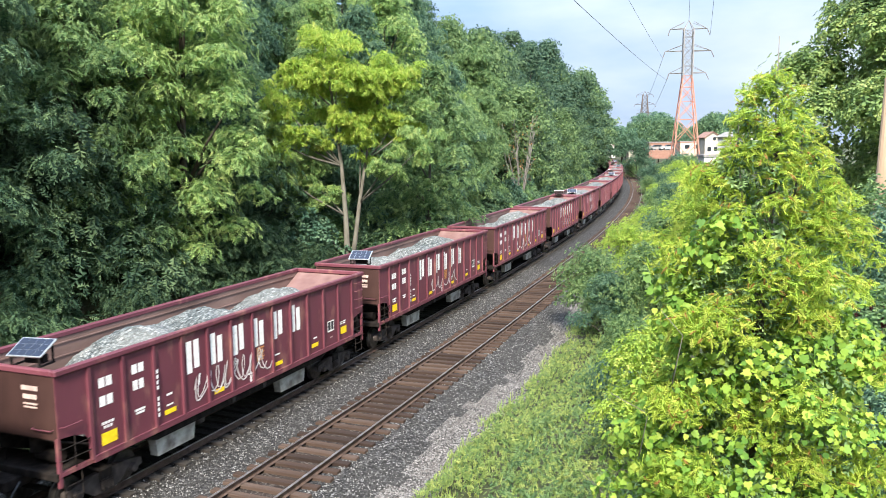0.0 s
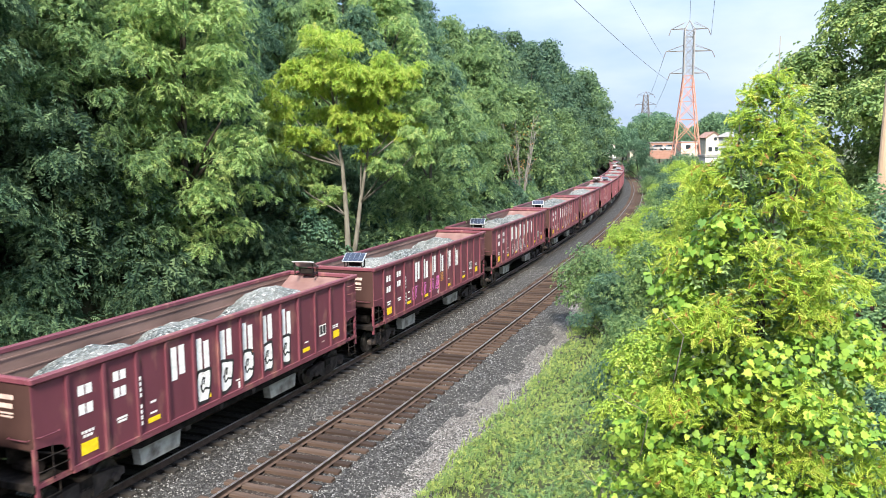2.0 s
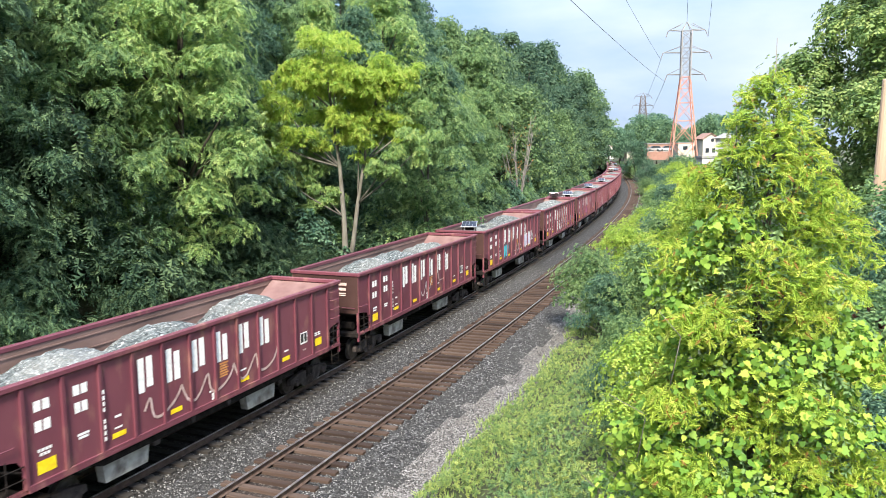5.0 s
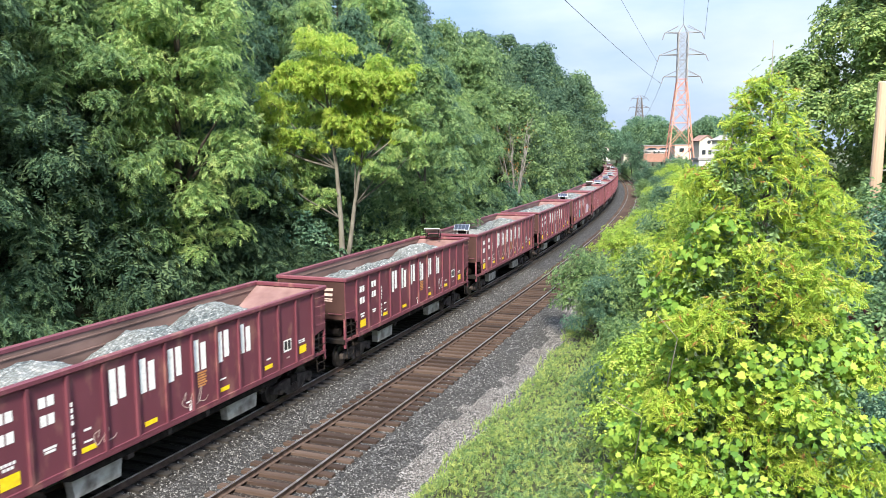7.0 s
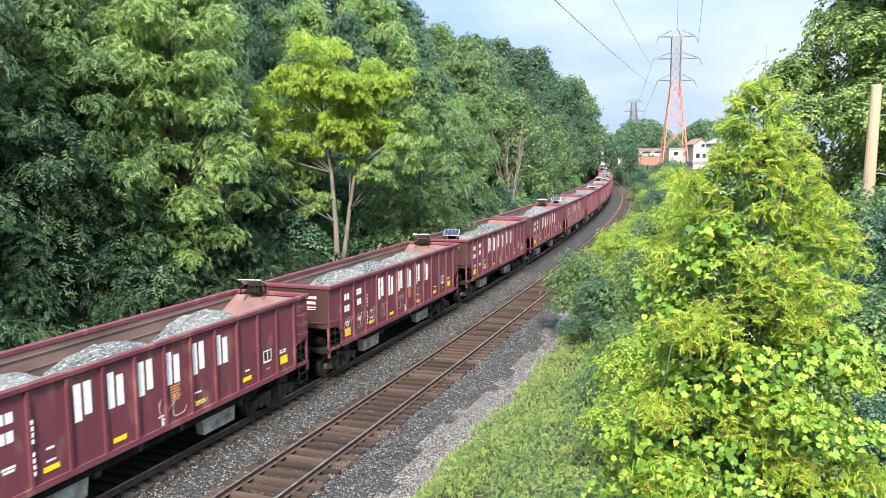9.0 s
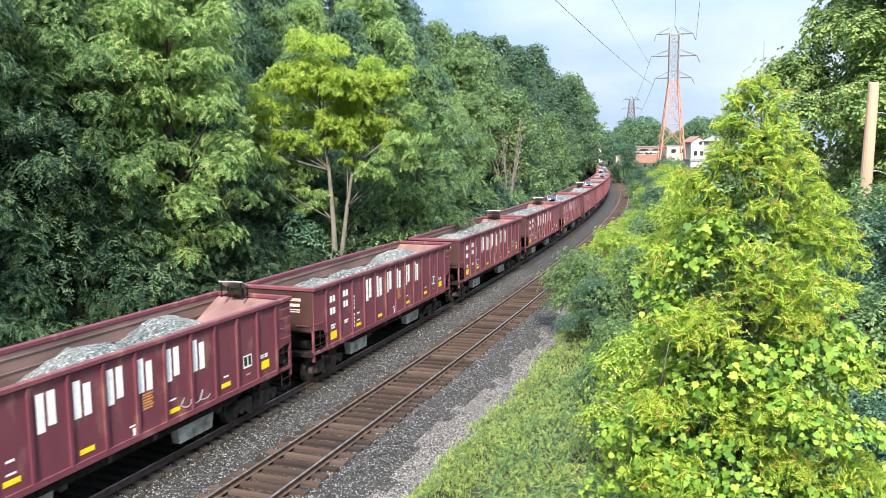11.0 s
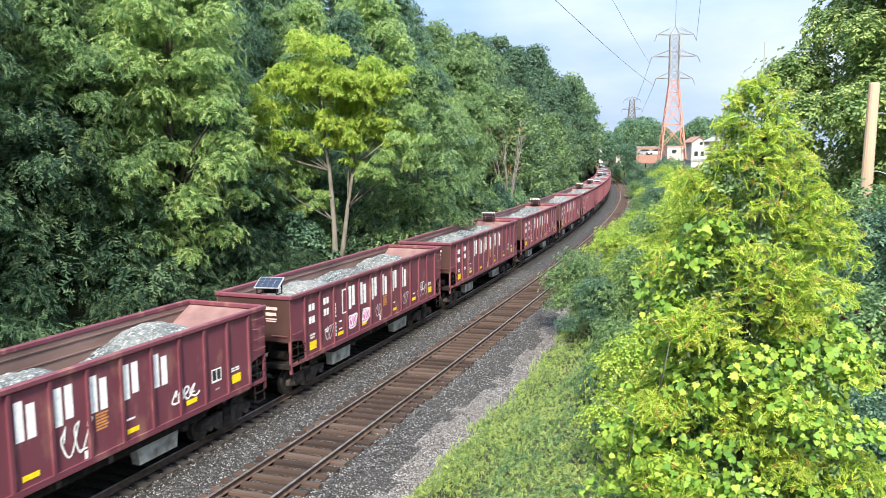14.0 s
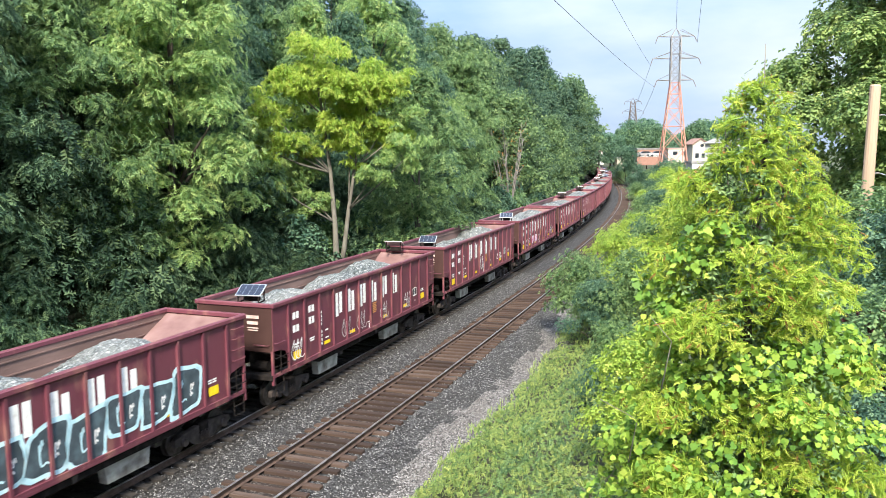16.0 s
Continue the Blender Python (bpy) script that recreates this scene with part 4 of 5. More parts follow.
        tree("broadleaf_tree", 16, 5.3, 1.0, 36, 2.0, 2600, 0.85, M["wood_shade_mid"], M["bark_dark"], "mid-green broadleaf tree within the wood", GROVE, 25, limbs=0)]
# shrubs at the foot of the wood take dark leaf tones for shade
NEAR_SHRUBS = [shrub("shrub", 3.4, 2.2, 2000, 0.27, M["wood_shade_dark"], "dense feathery green shrub at the wood's edge, its colour darkened for shade", EDGE, 34, FERN),
               shrub("shrub", 3.2, 2.2, 2000, 0.27, M["leaf_dark"], "feathery green shrub at the wood's edge, in a leaf tone dark for shade", EDGE, 35, FERN)]
SHRUBS = [shrub("shrub", 3.4, 2.2, 900, 0.40, M["leaf_dark"], "dense dark green shrub at the wood's edge", EDGE, 31, BROAD),
          shrub("shrub", 3.0, 2.3, 900, 0.40, M["leaf_mid"], "leafy green shrub beside the line", EDGE, 32, BROAD),
          shrub("shrub", 3.8, 2.0, 900, 0.38, M["leaf_blue"], "bluish-green leafy shrub beside the line", EDGE, 33, BROAD)]
USED = set()


def plant(kinds, i, s, n, scale, spin, sink=0.1):
    """Stands a tree or shrub at s metres along the line and n metres to its right."""
    p = line(s, n)
    return plant_at(kinds[i % len(kinds)], p.x, p.y, ground_z(s, n) - sink, scale, spin)


def plant_at(ob, x, y, z, scale, spin):
    if ob.name in USED:
        k = scale / ob.scale[0]
        return copy_thing(ob, pose(x, y, z, 0, 0, spin) @ Matrix.Diagonal((k, k, k, 1)))
    m = pose(x, y, z, 0, 0, spin) @ Matrix.Diagonal((scale, scale, scale, 1))
    USED.add(ob.name)
    ob.matrix_basis = m
    return ob


rw = random.Random(5)
for row, (n, step, s_lo, s_hi, big) in enumerate(((-14.5, 5.2, 4, 340, 0.80), (-20, 5.8, 8, 360, 0.98), (-28, 7.0, 10, 380, 1.0), (-39, 8.5, 20, 400, 1.0), (-53, 10.5, 40, 420, 1.0), (-70, 13, 70, 430, 1.0))):
    s = s_lo
    while s < s_hi:
        nn = n + rw.uniform(-2.0, 1.4)
        sc = big * rw.uniform(0.8, 1.12) * (1.48 if 195 < s < 345 and row < 3 else 1.12 if 85 < s < 195 else 1.0)
        p = line(s, nn)
        if (row == 0 and (35 < s < 59 or 93 < s < 108)) or (row == 1 and 48 < s < 57):
            s += step
            continue
        near = s < 105 and row < 3
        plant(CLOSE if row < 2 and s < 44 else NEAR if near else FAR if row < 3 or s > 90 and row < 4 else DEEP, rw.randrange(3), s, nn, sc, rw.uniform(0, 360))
        s += step * rw.uniform(0.8, 1.25) * (1 if s < 200 else 1.35)
s = 3.0
while s < 330:
    plant(NEAR_SHRUBS if s < 42 else SHRUBS, rw.randrange(3), s, -10.6 - rw.uniform(0, 3.0), rw.uniform(0.75, 1.35), rw.uniform(0, 360), 0.3)
    s += rw.uniform(1.7, 3.0) * (1 if s < 120 else 1.7)
for n in (-15, -24, -36):      # unseen rows beside and behind the camera, added only for their shade
    s = -120.0
    while s < 2:
        plant(DEEP, rw.randrange(3), s, n + rw.uniform(-2, 2), rw.uniform(0.95, 1.2), rw.uniform(0, 360))
        s += rw.uniform(7, 10)

for k in range(15):      # tall edge trees where the line curves out of sight
    plant(FAR, k, 205 + 9.0 * k, -11.6 - rw.uniform(0, 1.5), rw.uniform(1.4, 1.75), k * 77)
for k in range(22):      # thicket behind the pale tree
    plant(NEAR_SHRUBS, k, 28 + 1.6 * k, -16.0 - 3.5 * (k % 3) + rw.uniform(-0.8, 0.8), rw.uniform(1.7, 2.4), k * 67, 0.3)
# the pale double-stemmed tree
def pale_tree():
    """Two slender stems that part low down, boughs to the lobes of the crown, hanging feathered leaves."""
    ob = thing("locust_tree", pose(-5.7, 47.5, -0.2), "pale yellow-green tree with two slender grey trunks", "tree")
    rnd = random.Random(44)
    left = [Vector(c) for c in ((0, 0, -0.5), (-0.05, 0, 2.2), (-0.1, 0, 4.6), (-0.3, 0.1, 7.6), (-0.7, 0.1, 11.0), (-1.1, 0.1, 14.6))]
    right = [Vector(c) for c in ((0.15, 0, 1.4), (0.45, 0, 3.2), (0.75, -0.1, 5.4), (1.15, -0.1, 7.8), (1.7, 0, 10.6), (2.4, 0, 13.4))]
    limb_part("trunk", left, 0.24, 0.03, ob, M["bark"], 9)
    limb_part("trunk", right, 0.18, 0.03, ob, M["bark"], 9)
    high = ((-1.1, 14.3, 1.5), (0.9, 13.4, 1.5), (-0.5, 12.0, 1.8), (2.5, 13.0, 1.5), (-2.5, 13.0, 1.1), (1.5, 11.5, 1.7), (-3.9, 11.5, 1.1), (-4.2, 10.1, 0.9), (3.6, 12.6, 1.1), (-1.9, 10.2, 1.4), (0.6, 10.3, 1.2),
            (3.0, 10.4, 1.3), (-3.6, 8.9, 1.2), (0.9, 8.9, 1.0))
    low = ((-3.9, 7.4, 1.2), (-2.0, 8.6, 1.2), (-2.6, 7.3, 1.4), (-4.6, 9.3, 0.9), (-1.3, 6.0, 1.1), (-3.0, 5.2, 1.1), (4.3, 10.6, 1.0), (4.4, 8.6, 1.1), (2.6, 8.0, 1.0))
    for name, lobes, mat, count in (("crown", high, "leaf_light", 17000), ("lower_crown", low, "leaf_lit", 9500)):
        clumps = []
        for x, z, r in lobes:
            y = rnd.uniform(-1.6, 1.2)
            stem = left if x < 0.4 else right
            b = min(stem, key=lambda q: abs(q.z - (z - 2.4)))
            e = Vector((x, y, z))
            limb_part("bough", [b, b.lerp(e, 0.5) + Vector((0, 0, -0.15)), e], 0.07, 0.015, ob, M["bark"], 5)
            for k in range(13):
                a = k * 2.4 + rnd.uniform(-0.4, 0.4)
                d = r * rnd.uniform(0.35, 0.95)
                clumps.append((x + math.cos(a) * d, y + math.sin(a) * d * 1.2, z + r * rnd.uniform(-1.1, 0.8), r * rnd.uniform(0.34, 0.62)))
        at, facing = clump_points(clumps, count)
        link_mesh(name, spray_mesh(name, at, facing, 0.32, M[mat], FERN, 0.9, 0.7), None, ob, "bright yellow-green feathered leaves" if name == "crown" else "greener lower leaves")


pale_tree()
back = tree("broadleaf_tree", 13, 4.2, 0.6, 60, 1.2, 7000, 0.40, M["leaf_mid"], M["bark"], "rounded green tree behind the pale tree", GROVE, 45, blade=SPRAY)
back.matrix_basis = pose(-0.9, 53.0, 0.3, 0, 0, 120)
broad = tree("ash_tree", 20.5, 4.1, 2.0, 135, 1.2, 26000, 0.36, M["leaf_lit"], M["bark_dark"], "tall broad fresh-green tree lit on its crown", "", 46, blade=FERN, limbs=9)
broad.matrix_basis = pose(-12.6, 38.5, 0.2, 0, 0, 70)


def bare_tree(x, y, z):
    ob = thing("dead_tree", pose(x, y, z), "bare grey-brown dying tree with a few brown leaves", "tree")
    rnd = random.Random(3)
    tips = []
    for q in range(7):
        a = q * 0.9
        top = Vector((math.cos(a) * rnd.uniform(1.2, 3.4), math.sin(a) * rnd.uniform(1.2, 3.0), rnd.uniform(9.0, 12.5)))
        pts = [Vector((0, 0, -0.3)) if q == 0 else Vector((0.1 * math.cos(a), 0.1 * math.sin(a), 0.6)), top * 0.35 + Vector((0, 0, 0.6)), top * 0.68, top]
        limb_part("trunk" if q == 0 else "limb", pts, 0.14 if q == 0 else 0.085, 0.022, ob, M["bark_grey"], 6)
        for k in range(9):
            f = 0.35 + 0.65 * k / 9
            b = top * f
            e = b + Vector((rnd.uniform(-1.1, 1.1), rnd.uniform(-1.1, 1.1), rnd.uniform(0.5, 1.7)))
            limb_part("branch", [b, b.lerp(e, 0.5) + Vector((0, 0, -0.1)), e], 0.032, 0.012, ob, M["bark_grey"], 4)
            tips.append(tuple(e) + (0.5,))
    at, facing = clump_points(tips, 260)
    link_mesh("dry_leaves", leaf_mesh("dry_leaves", at, facing, 0.2, M["rusty_leaf"]), None, ob, "sparse brown leaves")


q = line(99, -12.6)
bare_tree(q.x, q.y, -0.1)


# ---- right bank ----
def spot(px, d):
    """East-west place of a bearing at a distance of d metres."""
    return (px - 784) / 1400 * d


BANK = "shrubs on the right-hand bank"
BUSH = [shrub("bank_shrub", 3.4, 2.1, 3600, 0.17, M["leaf_mid"], "green shrub on the weedy bank", BANK, 51, BROAD),
        shrub("bank_shrub", 3.0, 2.0, 3600, 0.16, M["leaf_light"], "sunlit yellow-green shrub on the bank", BANK, 52, BROAD),
        shrub("bank_shrub", 3.6, 2.0, 3600, 0.16, M["leaf_blue"], "blue-green shrub on the bank", BANK, 53, BROAD)]
for k, px, d, top, sc in ((0, 1052, 37, 436, 0.95), (2, 1085, 33, 480, 0.75), (0, 1068, 35, 490, 0.6), (1, 1120, 40, 395, 1.0), (0, 1165, 33, 430, 1.05), (1, 1145, 52, 365, 1.0), (2, 1180, 46, 370, 1.1), (0, 1210, 44, 350, 1.15),
                          (1, 1235, 40, 330, 1.2), (0, 1165, 75, 335, 1.0), (2, 1190, 68, 320, 1.0), (1, 1160, 105, 325, 1.0), (0, 1150, 140, 312, 1.1), (2, 1175, 120, 305, 1.2), (0, 1205, 95, 300, 1.5),
                          (1, 1215, 80, 300, 1.4), (2, 1140, 190, 298, 1.3), (0, 1120, 215, 290, 1.3), (2, 1160, 170, 290, 1.5), (1, 1255, 60, 300, 1.5), (0, 1285, 75, 290, 1.7),
                          (0, 1100, 250, 284, 1.3), (2, 1130, 250, 282, 1.5), (1, 1195, 130, 285, 1.5), (0, 1225, 140, 286, 1.5), (0, 1120, 27, 560, 0.7), (2, 1090, 24, 640, 0.55), (0, 1130, 20, 720, 0.6),
                          (2, 1202, 140, 270, 2.4), (0, 1222, 136, 276, 2.2), (0, 1185, 146, 284, 1.8), (2, 1132, 200, 246, 2.6), (2, 1240, 118, 296, 1.8)):
    x, z = spot(px, d), 8.565 - (top - 258) / 1400 * d
    h = (3.4, 3.0, 3.6)[k] * sc
    plant_at(BUSH[k], x, d, z - h * 1.02, sc, px * 7 % 360)


def vine_bush():
    """A golden cedar overgrown by grape vine, close to the camera."""
    base_z = 2.6
    ob = thing("vine_covered_cedar", pose(2.92, 7.1, base_z), "tall golden cedar smothered in bright green grape vine", "bush")
    limb_part("trunk", [(0, 0, -0.4), (0.04, 0, 2.2), (-0.02, 0.03, 4.4), (0.1, 0, 6.4)], 0.11, 0.02, ob, M["bark_dark"], 7)
    prof = ((0.0, 1.30), (1.4, 1.38), (2.6, 1.32), (3.7, 1.19), (4.25, 1.10), (4.75, 1.00), (5.25, 0.84), (5.75, 0.60), (6.2, 0.34), (6.6, 0.08))
    zs, rs = [a for a, b in prof], [b for a, b in prof]
    lumps = []
    rnd = random.Random(21)
    for k in range(210):
        h = 0.15 + 6.4 * (k + rnd.random()) / 210
        a = k * 2.399 + rnd.uniform(-0.5, 0.5)
        rr = float(np.interp(h, zs, rs))
        d = rr * rnd.uniform(0.5, 0.86)
        lumps.append((d * math.cos(a), d * 0.9 * math.sin(a), h, (0.07 + 0.2 * rr) * rnd.uniform(0.8, 1.25)))
    vines = [c for k, c in enumerate(lumps) if (k % 5 < 4 and 0.6 < c[2] < 4.3) or (k % 4 == 0 and c[2] < 5.2)]
    cedar = [c for c in lumps if c not in vines] + [c for c in lumps if c[2] < 4.5][::3]
    at, out = clump_points(vines, 21000)
    link_mesh("vine_leaves", leaf_mesh("vine_leaves", at, out + np.array([0, -0.15, 0.1]), 0.074, M["leaf_vine"], LOBED, 0.8, 0.7), None, ob, "bright lobed vine leaves")
    at, out = clump_points(cedar, 25000)
    link_mesh("cedar_sprays", spray_mesh("cedar_sprays", at, out, 0.105, M["needle"], CEDAR, -0.2, 0.8), None, ob, "fine golden-green cedar sprays")
    pick = rng.choice(len(at), 2600)
    link_mesh("dry_sprays", spray_mesh("dry_sprays", at[pick] + out[pick] * 0.02, out[pick], 0.06, M["rusty_leaf"], CEDAR, 0.4, 0.6), None, ob, "rusty dry sprays")
    at, out = clump_points([(x * 0.7, y * 0.7, z, r * 1.2) for x, y, z, r in lumps], 6500)
    link_mesh("shaded_leaves", spray_mesh("shaded_leaves", at, out, 0.12, M["leaf_mid"], SPRAY), None, ob, "dark inner foliage")
    rnd = random.Random(9)
    for k in range(16):
        aa, zz = rnd.uniform(0, 6.28), rnd.uniform(0.4, 5.0)
        rr = float(np.interp(zz, zs, rs)) * 1.02
        p = Vector((rr * math.cos(aa), rr * math.sin(aa), zz))
        limb_part("vine_stem", [p, p * 1.03 + Vector((0.1, 0, 0.3)), p + Vector((rnd.uniform(-0.3, 0.3), rnd.uniform(-0.3, 0.3), 0.6))], 0.006, 0.003, ob, M["bark"], 4)
    for dx, h in ((0.05, 6.9), (-0.28, 6.15), (0.3, 6.1)):
        limb_part("leader", [(dx * 0.5, 0, 4.8), (dx * 0.9, 0, 5.7), (dx, 0.02, h)], 0.015, 0.004, ob, M["bark"], 4)


vine_bush()
maple = tree("maple_tree", 19, 6.6, -1.0, 420, 1.3, 98000, 0.32, M["maple"], M["bark_dark"], "large dense green maple beside the road", "", 61, blade=BROAD, shape=0.6)
maple.matrix_basis = pose(19.4, 29.0, 3.6, 0, 0, 40)
# undergrowth at the right edge
for k, x, y, z, sc in ((0, 7.2, 12.5, 3.0, 1.0), (2, 9.4, 15.5, 3.4, 1.15), (0, 11.0, 18.5, 3.9, 1.1), (2, 6.0, 10.2, 2.6, 0.75), (1, 4.6, 16.5, 1.9, 0.9)):
    plant_at(BUSH[k], x, y, z, sc, x * 50 % 360)

red = shrub("red_shrub", 2.4, 1.3, 5200, 0.12, M["red_leaf"], "dark purple-red leafed shrub on the bank", "", 58)
red.matrix_basis = pose(7.4, 12.9, 3.5, 0, 0, 10)

# far tree line behind the houses
LINE = "distant trees on the skyline"
DIST = [tree("skyline_tree", 12, 4.2, 1.0, 30, 1.6, 2200, 0.66, M["leaf_blue"], M["bark_dark"], "distant hazy green tree on the skyline", LINE, 71, limbs=0),
        tree("skyline_tree", 11, 4.6, 0.8, 30, 1.7, 2200, 0.66, M["leaf_dark"], M["bark_dark"], "distant dark green tree on the skyline", LINE, 72, limbs=0)]
rt = random.Random(8)
for k in range(46):
    px = 1040 + 300 * k / 45 + rt.uniform(-5, 5)
    d = rt.uniform(300, 380)
    top = 221 + 12 * math.sin(px / 21) + rt.uniform(-5, 6)
    z = 8.565 + (258 - top) / 1400 * d
    plant_at(DIST[k % 2], spot(px, d), d, 3.0, (z - 3.0) / 11.3, k * 50)
for px, d, top, sc in ((1165, 240, 218, 1), (1180, 235, 216, 1), (1152, 245, 226, 1), (1255, 235, 206, 1), (1247, 238, 214, 1), (1268, 240, 220, 1), (1080, 245, 222, 0), (1100, 240, 232, 0), (1118, 238, 236, 0)):
    z = 8.565 + (258 - top) / 1400 * d
    plant_at(DIST[sc], spot(px, d), d, 3.6, (z - 3.6) / 11.3, px * 13)


BLADE = np.array([(-0.045, 0, 0), (0.045, 0, 0), (0.03, 0.55, 0.06), (0.0, 1.0, 0.22), (-0.03, 0.55, 0.06)])


def weeds():
    """Grass and low weeds on the bank beside the empty track."""
    def stand(name, n, s0, s1, n0, n1, power, size, mat, form, lift, droop, label, category):
        s = s0 + (s1 - s0) * rng.random(n) ** 1.5
        edge = 0.55 * np.array([noise.noise(Vector((a / 3.1, 2.2, 0))) + 0.5 * noise.noise(Vector((a / 0.8, 4.2, 0))) for a in s]) - 0.012 * (s - 20)
        off = n0 + edge + (n1 - n0) * rng.random(n) ** power
        x, y = line_many(s, off)
        tuft = np.array([0.6 * noise.noise(Vector((a / 0.8, b / 0.8, len(name)))) + 0.7 * noise.noise(Vector((a / 2.6, b / 2.6, len(name)))) for a, b in zip(x, y)])
        keep = tuft + rng.normal(0, 0.25, n) > -0.12
        s, off, x, y, tuft = s[keep], off[keep], x[keep], y[keep], tuft[keep]
        z = np.array([ground_z(a, b) for a, b in zip(s, off)])
        rise = lift * (0.35 + np.clip(tuft + 0.4, 0, 1)) * rng.random(len(s)) ** 0.7 * np.clip((off - n0 + 0.5) / 1.2, 0.25, 1)
        at = np.stack([x, y, z + rise], 1)
        face = unit(rng.normal(0, 0.5, (len(s), 3)) + np.array([-0.25, -0.5, 0.8]))
        me = leaf_mesh(name, at, np.tile(np.array([[0.3, -1, 0.1]]), (len(s), 1)), size, mat, form, droop) if form is BLADE else spray_mesh(name, at, face, size, mat, form, droop, 0.4)
        tagged(new(name, me), label, category, kind="stuff")

    stand("grass", 7000, 12, 74, 3.6, 6.8, 1.8, 0.24, M["grass"], BLADE, 0.05, -4.0, "pale green long grass along the ballast edge", "grass")
    stand("weeds", 44000, 12, 74, 3.85, 9.5, 1.1, 0.125, M["weed"], SPRAY, 0.75, 0.1, "low yellow-green weeds on the bank", "weeds")
    stand("ground_cover", 15000, 10, 85, 5.6, 13.0, 1.0, 0.22, M["leaf_mid"], FERN, 0.85, 0.1, "mid-green leafy ground cover on the bank", "ground cover")
    m3 = 26000
    s = 5 + 260 * rng.random(m3)
    off = -9.6 - 22 * rng.random(m3)
    x, y = line_many(s, off)
    z = np.array([ground_z(a, b) for a, b in zip(s, off)])
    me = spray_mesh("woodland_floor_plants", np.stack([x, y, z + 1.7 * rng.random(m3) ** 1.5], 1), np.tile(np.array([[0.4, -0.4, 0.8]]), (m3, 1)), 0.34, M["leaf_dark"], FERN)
    tagged(new("woodland_floor_plants", me), "dark green low plants covering the wooded slope", "undergrowth", kind="stuff")


weeds()


# ---- power line ----
def bar(bm, a, b, w):
    tube(bm, [a, b], w, 4, False)


def tower(x, y, z, height, base, spin, reds):
    """A lattice tower: four legs, braces, three pairs of arms; the lower part primed red, the head grey."""
    ob = thing("transmission_tower", pose(x, y, z, 0, 0, spin), "tall lattice power pylon, " + ("orange-red below and grey above" if reds else "weathered grey steel"), "pylon", "pylons of the power line")
    waist = height * 0.62
    upper = M["steel_grey" if reds else "steel_brown"]

    def half(h):
        return base / 2 + (0.062 * height / 2 - base / 2) * min(1, h / waist)
    levels = [0.0]
    while levels[-1] < height * 0.93:
        levels.append(levels[-1] + max(1.35, 2.05 * half(levels[-1])))
    levels[-1] = height * 0.94
    for sx in (-1, 1):
        for sy in (-1, 1):
            for lo, hi, mat in ((0, waist if reds else 0, "steel_red"), (waist if reds else 0, height * 0.94, "steel_grey")):
                if hi > lo:
                    bm = bmesh.new()
                    bar(bm, (sx * half(lo), sy * half(lo), lo), (sx * half(hi), sy * half(hi), hi), 0.11 if reds else 0.19)
                    part("leg", bm, M["steel_red"] if mat == "steel_red" else upper, ob)
    for a, b in zip(levels, levels[1:]):
        mat = M["steel_red"] if reds and a < waist - 1 else upper
        ha, hb = half(a), half(b)
        for k in range(4):
            c, s = round(math.cos(k * math.pi / 2)), round(math.sin(k * math.pi / 2))
            f = lambda u, h, zz: (c * u - s * h, s * u + c * h, zz)
            for lo, hi, w in ((f(-ha, ha, a), f(hb, hb, b), 0.06), (f(ha, ha, a), f(-hb, hb, b), 0.06), (f(-hb, hb, b), f(hb, hb, b), 0.05)):
                bm = bmesh.new()
                bar(bm, lo, hi, w)
                part("brace", bm, mat, ob)
    for k in range(4):
        sx, sy = (k % 2) * 2 - 1, (k // 2) * 2 - 1
        bm = bmesh.new()
        bar(bm, (sx * half(height), sy * half(height), height * 0.94), (0, 0, height), 0.07)
        part("peak_bar", bm, upper, ob)
    arms = []
    for h, w in ((0.945, 0.120), (0.80, 0.150), (0.655, 0.12)):
        for sgn in (-1, 1):
            bm = bmesh.new()
            tip = (sgn * w * height, 0, height * h)
            for sy in (-1, 1):
                bar(bm, (sgn * half(height * h), sy * half(height * h), height * h), tip, 0.075)
                bar(bm, (sgn * half(height * h), sy * half(height * h), height * (h + 0.042)), tip, 0.05)
            part("cross_arm", bm, upper, ob)
            bm = bmesh.new()
            e = Vector(tip) + Vector((0.45 * sgn, -0.5, -0.065 * height * 0.7))
            n = 12
            tube(bm, [Vector(tip).lerp(e, k / n) for k in range(n + 1)], [0.10 if k % 2 else 0.05 for k in range(n + 1)], 6)
            part("insulator_string", bm, M["glass_ins"], ob)
            arms.append(ob.matrix_basis @ e)
    arms.append(ob.matrix_basis @ Vector((0, 0, height)))
    return arms


D1, D2 = 150.0, 345.0
ARMS = tower(spot(1211, D1), D1, 3.6, 27.6, 5.2, -8, True)
ARMS2 = tower(spot(1138.5, D2), D2, 3.6, 27.6, 6.2, -8, False)


def cable(a, b, sag, r, n=36):
    bm = bmesh.new()
    a, b = Vector(a), Vector(b)
    tube(bm, [a.lerp(b, k / n) - Vector((0, 0, 4 * sag * (k / n) * (1 - k / n))) for k in range(n + 1)], r, 4)
    tagged(part("power_cable", bm, M["wire"]), "thin grey overhead power cable between pylons", "cable", "cables of the power line")


# the next pylon stands behind the camera, out of sight; its cables come over the valley
for k, shift in ((4, (-106, -300, 3)), (2, (-101, -300, 8)), (6, (-91.5, -300, 12)), (1, (-96.5, -300, 12))):
    if k in (2, 4):
        cable(ARMS2[k], ARMS[k], 4.5, 0.03, 24)
    cable(ARMS[k], ARMS[k] + Vector(shift), 3.0, 0.028, 60)


# ---- buildings beyond the bank ----
def window(parent, x0, x1, z0, z1, y, mat="window"):
    bm = bmesh.new()
